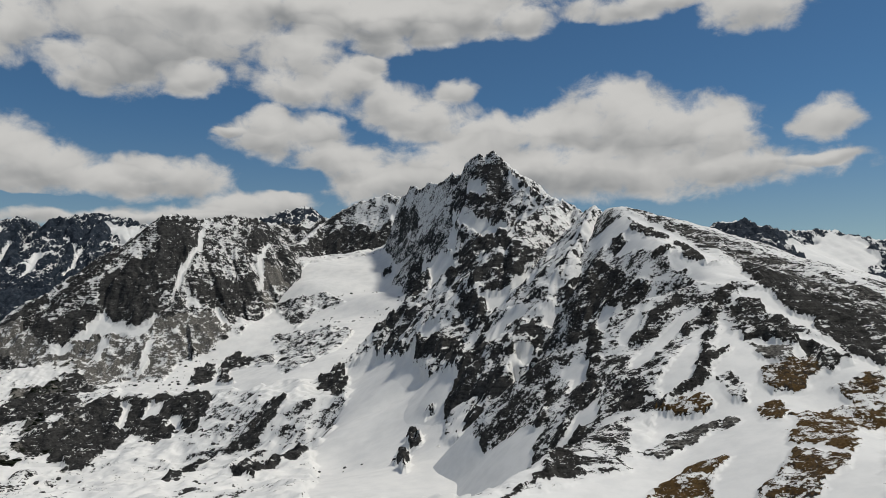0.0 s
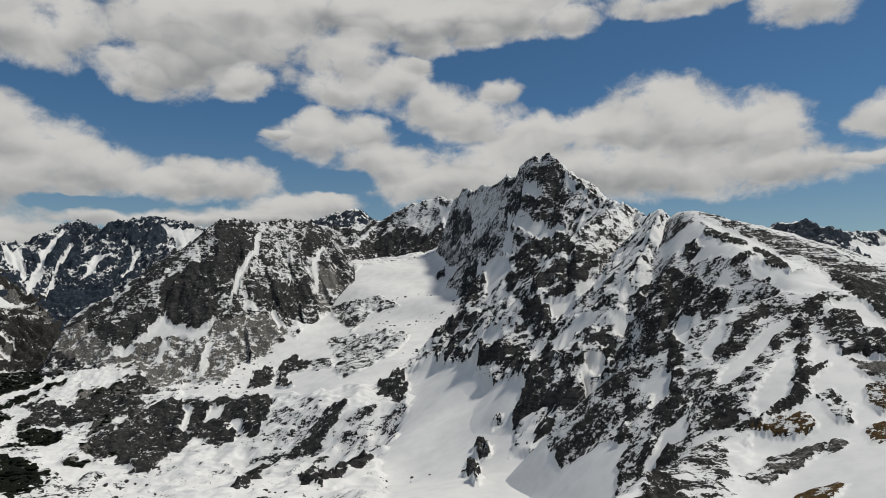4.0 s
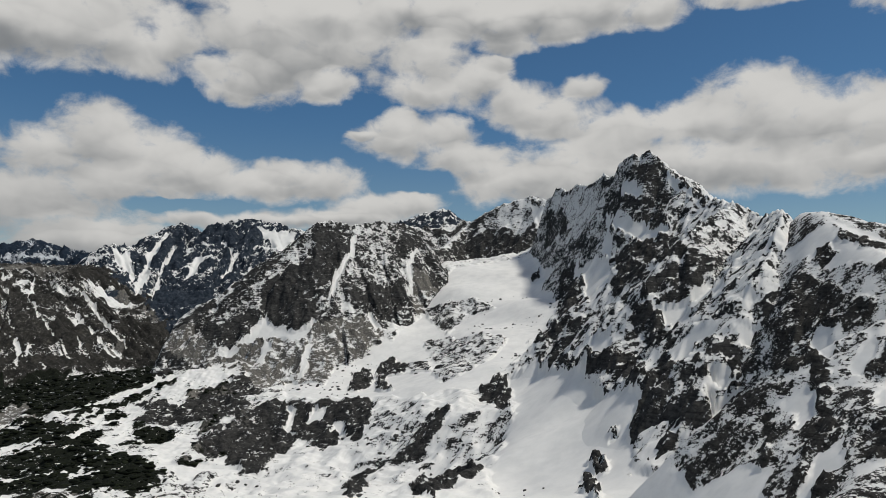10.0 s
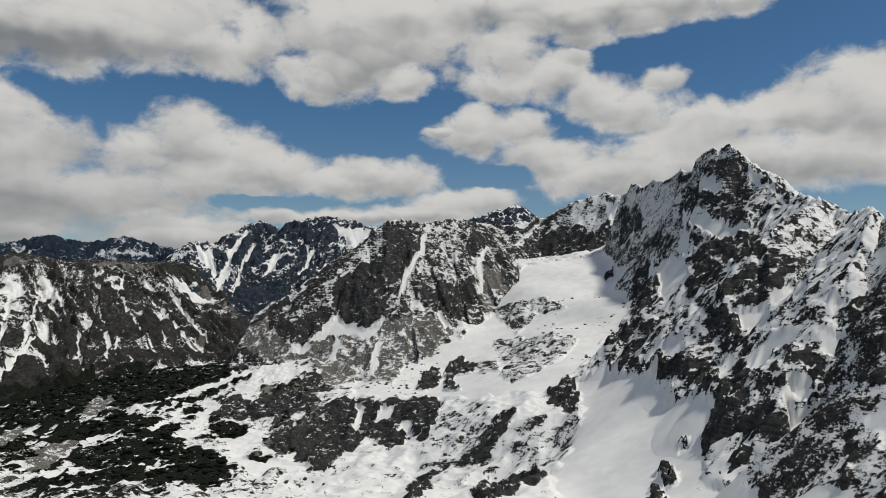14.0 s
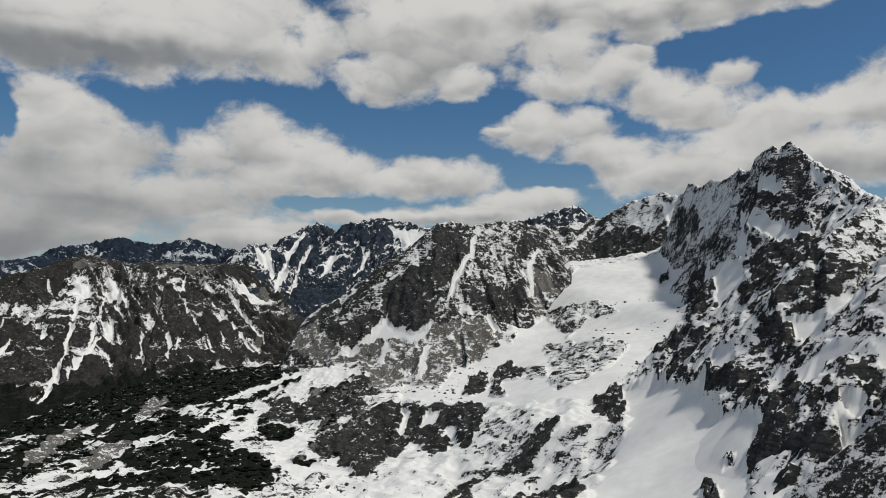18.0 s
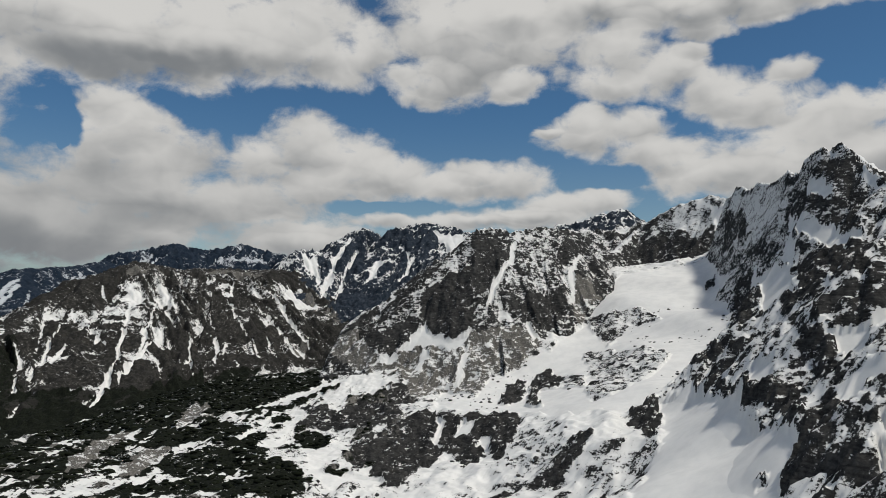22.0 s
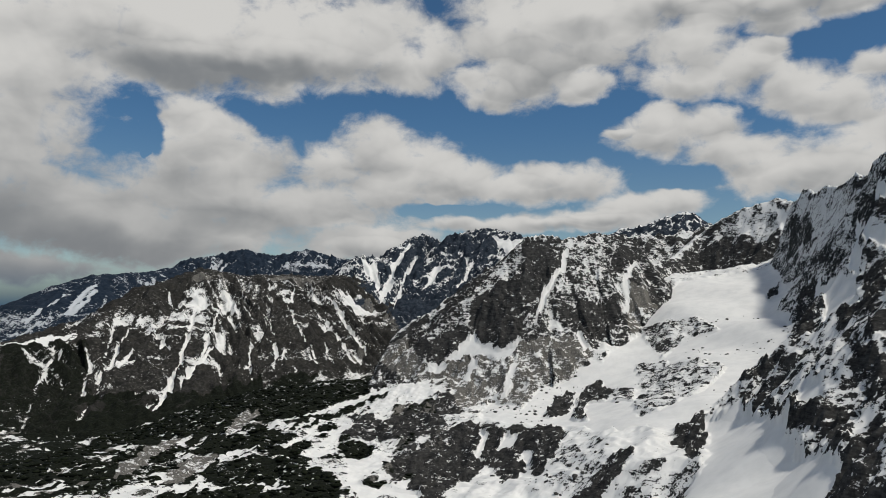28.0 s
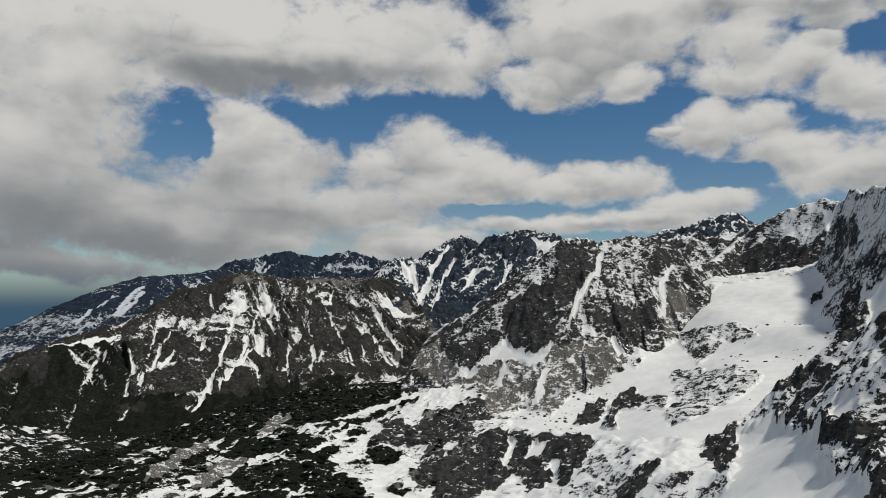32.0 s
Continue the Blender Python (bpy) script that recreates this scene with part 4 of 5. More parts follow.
paint("snow", 0.9, 2.2, "valley_floor", (-167, 992), (-161, 1014), (-150, 998), (-140, 949), (-156, 979))
paint("rock", 0.9, 2.5, "valley_floor", (-404, 1143), (-322, 1130), (-296, 1102), (-323, 1071), (-380, 1095))
paint("rock", 0.9, 2.7, "valley_floor", (-360, 1235), (-329, 1241), (-304, 1166), (-323, 1132))
paint("rock", 0.8, 2.5, "valley_floor", (-456, 1096), (-384, 1084), (-364, 1052), (-422, 1054))
paint("rock", 0.9, 2.5, "valley_floor", (-157, 1102), (-155, 1239), (-136, 1254), (-125, 1131), (-144, 1097))
paint("rock", 0.8, 2.5, "valley_floor", (-115, 1078), (-124, 1261), (-102, 1294), (-73, 1207), (-76, 1163), (-104, 1170), (-104, 1114), (-91, 1051))
paint("rock", 1, 1.4, "valley_floor", (-50, 594), (-37, 637), (-23, 639), (-7, 689), (-18, 622), (-36, 581))
paint("rock", 0.8, 1.4, "valley_floor", (-103, 631), (-113, 813), (-99, 776), (-92, 601), (-99, 582))
paint("rock", 0.8, 1.8, "valley_floor", (-55, 823), (-39, 824), (-27, 852), (-20, 832), (-32, 818), (-48, 811))
paint("rock", 1, 1.9, "summit_massif", (56, 892), (55, 865), (39, 867), (27, 896))
paint("mix", 0.45, 3.1, "horn_peak", (-428, 1328), (-352, 1390), (-304, 1472), (-270, 1468), (-108, 1591), (-36, 1582), (-98, 1408), (-195, 1333), (-333, 1316))
paint("rock", 1.1, 3.0, "horn_peak", (-349, 1389), (-314, 1413), (-262, 1423), (-220, 1435), (-206, 1427), (-215, 1401), (-222, 1374), (-245, 1360), (-239, 1335), (-265, 1325), (-274, 1322), (-297, 1334), (-326, 1350), (-342, 1362))
paint("rock", 1.1, 3.0, "horn_peak", (-403, 1340), (-365, 1358), (-332, 1361), (-339, 1346), (-346, 1335), (-335, 1332), (-354, 1317), (-387, 1309), (-412, 1308), (-431, 1329))
paint("rock", 1, 3.2, "horn_peak", (-267, 1471), (-187, 1499), (-208, 1426), (-253, 1422))
paint("rock", 1.1, 3.1, "horn_peak", (-201, 1398), (-153, 1426), (-102, 1472), (-83, 1486), (-97, 1415), (-119, 1400), (-138, 1374), (-159, 1376), (-191, 1382))
paint("rock", 1, 3.4, "horn_peak", (-98, 1588), (-57, 1595), (-88, 1537), (-107, 1537))
paint("snow", 0.9, 3.1, "horn_peak", (-192, 1501), (-195, 1470), (-208, 1426), (-218, 1403), (-224, 1369), (-218, 1367), (-207, 1403), (-198, 1433), (-184, 1476), (-186, 1505))
paint("snow", 1.2, 2.9, "horn_peak", (-355, 1334), (-332, 1354), (-307, 1335), (-274, 1321), (-246, 1336), (-239, 1335), (-256, 1308), (-293, 1319), (-334, 1320), (-353, 1317), (-385, 1303), (-402, 1303), (-355, 1324))
paint("snow", 0.9, 3.3, "horn_peak", (-67, 1579), (-84, 1522), (-77, 1499), (-81, 1459), (-77, 1472), (-67, 1503), (-74, 1527), (-62, 1592))
paint("snow", 0.45, 3.2, "horn_peak", (-315, 1418), (-279, 1457), (-263, 1458), (-265, 1440), (-292, 1412))
paint("scree", 0.9, 2.9, "horn_peak", (-373, 1314), (-293, 1317), (-250, 1303), (-207, 1346), (-158, 1364), (-116, 1356), (-152, 1304), (-198, 1284), (-212, 1248), (-284, 1277), (-315, 1243), (-345, 1285))
paint("scree", 0.9, 2.9, "valley_floor", (-558, 2005), (-116, 1347), (-153, 1311), (-199, 1293), (-195, 1139), (-287, 1288), (-297, 1167), (-343, 1277))
paint("scree", 0.9, 3.3, "valley_floor", (-52, 2000), (-22, 1543), (-47, 1522), (-55, 1438))
paint("scree", 0.9, 3.3, "horn_peak", (-72, 1525), (-47, 1520), (-22, 1518), (-47, 1485), (-55, 1436), (-70, 1439))
paint("snow", 0.9, 2.9, "horn_peak", (-324, 1318), (-312, 1310), (-320, 1265), (-326, 1251), (-332, 1281))
paint("snow", 0.9, 2.8, "horn_peak", (-250, 1300), (-240, 1301), (-244, 1266), (-250, 1242), (-257, 1246), (-252, 1270))
paint("snow", 0.9, 3.0, "horn_peak", (-154, 1381), (-144, 1382), (-121, 1357), (-131, 1345), (-148, 1367))
paint("pine", 0.8, 2.8, "valley_floor", (-1022, 1393), (-590, 1334), (-527, 1238), (-563, 1162), (-623, 1089), (-709, 1050), (-817, 1088), (-732, 871), (-674, 739), (-668, 690), (-1015, 983), (-949, 1090))
paint("pine", 1, 4.0, "brown_ridge", (-1204, 1142), (-1298, 1220), (-1222, 1232), (-1152, 1369), (-1013, 1381), (-1014, 1580), (-950, 1783), (-895, 1803), (-934, 1702), (-982, 1345))
paint("scree", 0.8, 2.6, "valley_floor", (-637, 959), (-625, 1034), (-665, 1152), (-596, 1058), (-629, 1013))
paint("pine", 0.8, 2.4, "valley_floor", (-535, 1046), (-471, 1033), (-450, 970), (-476, 949))
paint("pine", 0.9, 2.1, "valley_floor", (-470, 954), (-426, 950), (-401, 967), (-349, 882), (-354, 859), (-385, 850), (-418, 854))
paint("snow", 1, 2.0, "valley_floor", (-403, 990), (-367, 998), (-337, 986), (-329, 915), (-341, 886), (-320, 864), (-253, 870), (-246, 863), (-304, 831), (-332, 852))
paint("pine", 0.9, 2.4, "valley_floor", (-442, 1046), (-405, 1081), (-354, 1088), (-357, 1053), (-410, 1054))
paint("rock", 0.9, 2.3, "valley_floor", (-418, 1008), (-402, 1038), (-372, 1013), (-367, 990), (-392, 990))
paint("scree", 0.2, 4.6, "brown_ridge", (-1392, 1442), (-1519, 1750), (-1350, 2130), (-1159, 2275), (-1046, 2390), (-851, 2022), (-879, 1900), (-1032, 1859), (-1141, 1804), (-1112, 1579), (-1103, 1452), (-1212, 1399))
paint("pine", 0.55, 4.5, "brown_ridge", (-1520, 1397), (-1504, 1477), (-1435, 1568), (-1363, 1516), (-1254, 1392), (-1175, 1243), (-1245, 1176))
paint("rock", 0.5, 4.7, "brown_ridge", (-1447, 1656), (-1449, 1762), (-1304, 1664), (-1292, 1571))
paint("rock", 0.5, 5.2, "brown_ridge", (-1483, 1940), (-1447, 2000), (-1373, 1895), (-1361, 1819))
paint("rock", 0.5, 4.3, "brown_ridge", (-1225, 1635), (-1244, 1724), (-1116, 1544), (-1105, 1501))
paint("rock", 0.5, 4.5, "brown_ridge", (-1175, 1802), (-1154, 1878), (-1046, 1707), (-1054, 1635))
paint("rock", 0.4, 4.7, "brown_ridge", (-1015, 1921), (-1033, 2050), (-898, 1937), (-898, 1839))
paint("snow", 0.85, 4.4, "brown_ridge", (-1192, 1817), (-1159, 1712), (-1140, 1649), (-1124, 1580), (-1093, 1510), (-1092, 1514), (-1092, 1550), (-1129, 1646), (-1144, 1705), (-1187, 1815))
paint("snow", 0.85, 4.6, "brown_ridge", (-1246, 1842), (-1210, 1761), (-1168, 1692), (-1139, 1632), (-1136, 1636), (-1160, 1697), (-1192, 1753), (-1253, 1859))
paint("snow", 0.85, 4.3, "brown_ridge", (-1348, 1898), (-1279, 1779), (-1201, 1646), (-1133, 1536), (-1091, 1452), (-1085, 1412), (-1082, 1412), (-1070, 1435), (-1107, 1514), (-1179, 1631), (-1263, 1771), (-1350, 1909))
paint("snow", 0.77, 4.5, "brown_ridge", (-1436, 1756), (-1391, 1657), (-1348, 1586), (-1311, 1514), (-1266, 1435), (-1252, 1424), (-1302, 1511), (-1332, 1576), (-1386, 1660), (-1431, 1755))
paint("snow", 0.70, 4.5, "brown_ridge", (-1494, 1733), (-1418, 1632), (-1334, 1523), (-1275, 1439), (-1247, 1410), (-1243, 1410), (-1271, 1442), (-1333, 1529), (-1414, 1637), (-1492, 1735))
paint("snow", 0.77, 4.4, "brown_ridge", (-1414, 1545), (-1363, 1513), (-1294, 1429), (-1228, 1348), (-1223, 1345), (-1281, 1422), (-1358, 1515), (-1415, 1550))
paint("snow", 0.77, 3.9, "brown_ridge", (-1199, 1365), (-1195, 1326), (-1166, 1262), (-1147, 1218), (-1139, 1211), (-1165, 1263), (-1192, 1326), (-1196, 1364))
paint("snow", 0.70, 4.4, "brown_ridge", (-1313, 1611), (-1306, 1555), (-1240, 1451), (-1238, 1452), (-1294, 1548), (-1311, 1612))
paint("snow", 0.77, 4.4, "brown_ridge", (-1436, 1497), (-1412, 1435), (-1381, 1377), (-1332, 1328), (-1332, 1330), (-1373, 1374), (-1407, 1434), (-1432, 1496))
paint("snow", 0.70, 4.0, "brown_ridge", (-1305, 1301), (-1282, 1263), (-1238, 1217), (-1220, 1203), (-1282, 1267), (-1300, 1299))
paint("snow", 0.77, 5.1, "brown_ridge", (-1450, 1890), (-1425, 1873), (-1372, 1838), (-1378, 1849), (-1421, 1876), (-1463, 1911))
paint("snow", 0.77, 4.6, "brown_ridge", (-1386, 1739), (-1306, 1683), (-1246, 1639), (-1216, 1633), (-1223, 1644), (-1266, 1669), (-1312, 1697), (-1384, 1739))
paint("snow", 0.77, 4.7, "brown_ridge", (-1302, 1688), (-1300, 1707), (-1311, 1718), (-1303, 1687))
paint("snow", 0.70, 5.1, "brown_ridge", (-1327, 2079), (-1321, 2011), (-1266, 1880), (-1244, 1829), (-1238, 1826), (-1251, 1871), (-1318, 2018), (-1327, 2085))
paint("snow", 0.77, 5.3, "brown_ridge", (-1305, 2085), (-1261, 2049), (-1265, 2060), (-1294, 2074))
paint("snow", 0.85, 5.1, "brown_ridge", (-1280, 2006), (-1229, 1971), (-1177, 1931), (-1184, 1946), (-1226, 1974), (-1280, 2009))
paint("snow", 0.77, 4.9, "brown_ridge", (-1166, 1949), (-1153, 1915), (-1123, 1891), (-1121, 1891), (-1153, 1925), (-1166, 1954))
paint("snow", 0.85, 4.5, "brown_ridge", (-1135, 1889), (-1098, 1796), (-1060, 1730), (-998, 1661), (-998, 1666), (-1059, 1738), (-1101, 1810), (-1133, 1890))
paint("snow", 0.85, 4.6, "brown_ridge", (-1095, 1876), (-1045, 1841), (-998, 1789), (-997, 1791), (-1042, 1845), (-1097, 1884))
paint("snow", 0.77, 4.6, "brown_ridge", (-1035, 1905), (-1023, 1863), (-993, 1794), (-989, 1793), (-1020, 1868), (-1032, 1906))
paint("snow", 0.85, 4.9, "brown_ridge", (-1197, 2122), (-1141, 2061), (-1045, 1967), (-968, 1903), (-912, 1847), (-909, 1845), (-969, 1914), (-1046, 1978), (-1135, 2062), (-1195, 2124))
paint("snow", 0.85, 5.1, "brown_ridge", (-1124, 2211), (-1085, 2221), (-1016, 2156), (-929, 2070), (-843, 1979), (-824, 1960), (-821, 1960), (-861, 2031), (-936, 2098), (-1025, 2189), (-1089, 2239), (-1124, 2215))
paint("snow", 0.85, 4.8, "brown_ridge", (-1081, 2115), (-1010, 2073), (-934, 2001), (-869, 1937), (-826, 1930), (-825, 1932), (-871, 1950), (-946, 2034), (-1005, 2074), (-1080, 2119))
paint("snow", 0.77, 5.3, "brown_ridge", (-1199, 2193), (-1166, 2121), (-1183, 2120), (-1182, 2115), (-1133, 2075), (-1194, 2192))
paint("snow", 0.77, 4.4, "brown_ridge", (-972, 1794), (-946, 1788), (-946, 1791), (-971, 1796))
paint("snow", 0.77, 4.3, "brown_ridge", (-1138, 1690), (-1087, 1649), (-1036, 1590), (-1037, 1596), (-1089, 1660), (-1137, 1692))
paint("snow", 0.70, 5.2, "brown_ridge", (-1414, 1970), (-1372, 1928), (-1334, 1869), (-1332, 1872), (-1367, 1930), (-1413, 1972))
paint("snow", 0.70, 4.8, "brown_ridge", (-1153, 1989), (-1104, 1917), (-1049, 1855), (-1047, 1856), (-1095, 1911), (-1153, 1993))
paint("snow", 0.70, 4.7, "brown_ridge", (-1001, 2008), (-943, 1932), (-885, 1877), (-884, 1879), (-941, 1938), (-1000, 2011))
paint("snow", 0.85, 3.9, "brown_ridge", (-1144, 1369), (-1093, 1371), (-1096, 1375), (-1145, 1371))
paint("snow", 0.77, 4.0, "brown_ridge", (-1158, 1417), (-1137, 1421), (-1148, 1448), (-1149, 1446), (-1140, 1423), (-1158, 1418))
paint("snow", 0.77, 4.7, "brown_ridge", (-1519, 1397), (-1492, 1467), (-1479, 1522), (-1476, 1590), (-1478, 1592), (-1492, 1533), (-1504, 1476), (-1521, 1398))
paint("snow", 0.77, 4.6, "brown_ridge", (-1472, 1450), (-1465, 1509), (-1468, 1573), (-1471, 1575), (-1468, 1511), (-1474, 1450))
paint("snow", 1, 7.6, "hazy_shoulder", (-2452, 2641), (-2442, 2560), (-2390, 2451), (-2361, 2372), (-2343, 2361), (-2363, 2439), (-2407, 2540), (-2439, 2635))
paint("snow", 0.8, 7.5, "hazy_shoulder", (-2486, 2517), (-2454, 2416), (-2438, 2309), (-2424, 2247), (-2419, 2246), (-2414, 2293), (-2436, 2405), (-2481, 2517))
paint("snow", 0.8, 7.5, "hazy_shoulder", (-2345, 2591), (-2296, 2508), (-2241, 2432), (-2233, 2429), (-2279, 2502), (-2340, 2592))
paint("snow", 0.7, 9.5, "blue_range", (-2466, 3620), (-2461, 3533), (-2461, 3488), (-2455, 3486), (-2446, 3530), (-2460, 3621))
paint("snow", 0.7, 9.4, "blue_range", (-2210, 3554), (-2210, 3665), (-2164, 3704), (-2164, 3710), (-2218, 3673), (-2219, 3559))
paint("snow", 1, 5.9, "tower_ridge", (-1039, 2666), (-1026, 2574), (-1009, 2483), (-960, 2344), (-955, 2349), (-983, 2459), (-999, 2546), (-1030, 2663))
paint("snow", 1, 6.1, "tower_ridge", (-1123, 2643), (-1076, 2575), (-1020, 2443), (-1023, 2465), (-1063, 2576), (-1122, 2654))
paint("snow", 1, 6.1, "tower_ridge", (-975, 2729), (-972, 2638), (-974, 2594), (-969, 2596), (-957, 2631), (-967, 2724))
paint("snow", 0.4, 2.5, "valley_floor", (-544, 657), (-584, 728), (-595, 780), (-664, 911), (-690, 1013), (-634, 1043), (-579, 1078), (-528, 1091), (-513, 1219), (-437, 1232), (-343, 997), (-308, 785))
paint("pine", 0.9, 2.4, "valley_floor", (-642, 1001), (-617, 1019), (-571, 1036), (-540, 1045), (-482, 1022), (-460, 999), (-453, 954), (-485, 937), (-529, 968), (-560, 962), (-564, 930), (-607, 952))
paint("pine", 0.7, 2.1, "valley_floor", (-543, 887), (-516, 920), (-465, 918), (-426, 934), (-394, 859), (-410, 823), (-423, 776), (-461, 791), (-504, 821))
paint("pine", 0.9, 1.9, "valley_floor", (-465, 819), (-451, 842), (-418, 789), (-388, 786), (-360, 727), (-483, 692), (-498, 763), (-437, 756))
paint("pine", 0.9, 2.0, "valley_floor", (-413, 805), (-403, 891), (-345, 863), (-308, 785), (-360, 727))
paint("scree", 0.8, 2.4, "valley_floor", (-648, 841), (-684, 923), (-696, 1009), (-675, 994), (-639, 901), (-591, 804), (-592, 777))
paint("scree", 0.8, 2.2, "valley_floor", (-565, 830), (-593, 933), (-564, 930), (-535, 842), (-513, 773))
paint("scree", 0.8, 2.7, "valley_floor", (-649, 1080), (-626, 1123), (-582, 1067), (-614, 1042))
paint("pine", 1, 2.6, "valley_floor", (-504, 1091), (-486, 1102), (-465, 1087), (-486, 1073))
paint("rock", 0.8, 2.5, "valley_floor", (-406, 1110), (-338, 1122), (-291, 1085), (-299, 1058), (-365, 1053), (-436, 1056), (-462, 1081))
paint("rock", 0.7, 2.6, "valley_floor", (-479, 1147), (-439, 1142), (-406, 1110), (-437, 1098))
paint("pine", 0.8, 2.4, "valley_floor", (-447, 1052), (-396, 1045), (-365, 992), (-408, 996))
paint("snow", 0.9, 2.4, "valley_floor", (-535, 951), (-490, 976), (-485, 1047), (-443, 1072), (-456, 1097), (-496, 1065), (-495, 982), (-541, 960))
paint("snow", 0.8, 2.0, "valley_floor", (-399, 782), (-402, 818), (-429, 878), (-431, 878), (-407, 822), (-402, 785))
paint("snow", 0.8, 2.0, "valley_floor", (-460, 779), (-413, 806), (-373, 794), (-378, 804), (-419, 815), (-465, 786))
paint("snow", 0.9, 2.8, "valley_floor", (-535, 1106), (-514, 1182), (-476, 1231), (-408, 1266), (-418, 1287), (-496, 1270), (-533, 1212), (-544, 1118))
paint("pine", 0.8, 2.9, "valley_floor", (-612, 1483), (-491, 1262), (-517, 1225), (-575, 1216), (-570, 1096), (-607, 1061))


# ---- building the mountains ----
COVER = {
    # land: slope where snow gives way to rock, how sharply, patchiness, how much of it is broken rock
    "summit_massif": (1.68, 0.6, 0.3, 0.7), "near_ridge": (0.95, 0.9, 0.3, 0.3), "horn_peak": (0.75, 0.5, 0.3, 0.55),
    "snow_dome": (1.1, 0.7, 0.3, 0.7), "middle_ridge": (0.75, 0.8, 0.5, 1.0), "far_pyramid": (0.7, 0.8, 0.5, 1.0), "tower_ridge": (0.85, 0.6, 0.3, 1.0),
    "brown_ridge": (0.2, 0.45, 0.06, 0.35), "blue_range": (0.12, 0.5, 0.4, 0.8), "hazy_shoulder": (-0.25, 0.6, 0.3, 0.3), "rear_mountain": (0.75, 0.9, 0.5, 0.6),
    "valley_floor": (1.1, 0.9, 0.42, 0.1),
}
FLECK = dict.fromkeys(COVER, 0.62)
FLECK.update(summit_massif=0.75, brown_ridge=0.14, tower_ridge=0.34, hazy_shoulder=0.12, blue_range=0.2, horn_peak=0.5)
HOLLOW = dict.fromkeys(COVER, 0.3)
HOLLOW.update(brown_ridge=0.55, tower_ridge=0.9, blue_range=0.5, hazy_shoulder=0.3, far_pyramid=0.5, valley_floor=0.1)
# snow that stays even on the steepest rock
LEAST = {"summit_massif": 0.42, "brown_ridge": 0.28}
# streaks down the fall line: strength
STREAK = dict.fromkeys(COVER, 0.25)
STREAK.update(brown_ridge=0.6, tower_ridge=0.6, horn_peak=0.4, near_ridge=0.4, hazy_shoulder=0.35, blue_range=0.5, valley_floor=0.0)
GRID = {
    "summit_massif": (axis((-160, 620, 2.2)), axis((420, 1800, 2.2))),
    "near_ridge": (axis((-160, 620, 1.7)), axis((-220, 780, 1.7))),
    "horn_peak": (axis((-580, 80, 2.2)), axis((1180, 1900, 2.2))),
    "snow_dome": (axis((-160, 440, 3)), axis((1640, 2200, 3))),
    "middle_ridge": (axis((-520, 420, 5)), axis((1950, 2560, 5))),
    "far_pyramid": (axis((-620, 620, 6)), axis((2600, 3400, 6))),
    "tower_ridge": (axis((-1560, -240, 4)), axis((2050, 3060, 4))),
    "brown_ridge": (axis((-2000, -640, 4)), axis((980, 2760, 4))),
    "blue_range": (axis((-3100, -1500, 9)), axis((2600, 4600, 9))),
    "hazy_shoulder": (axis((-3000, -1700, 8)), axis((1300, 3700, 8))),
    "rear_mountain": (axis((900, 2500, 9)), axis((1400, 2900, 9))),
    "valley_floor": (axis((-1500, -720, 8), (-720, 300, 2.4), (300, 500, 6)), axis((300, 520, 5), (520, 1320, 2.4), (1320, 1800, 3.5), (1800, 2600, 9))),
}


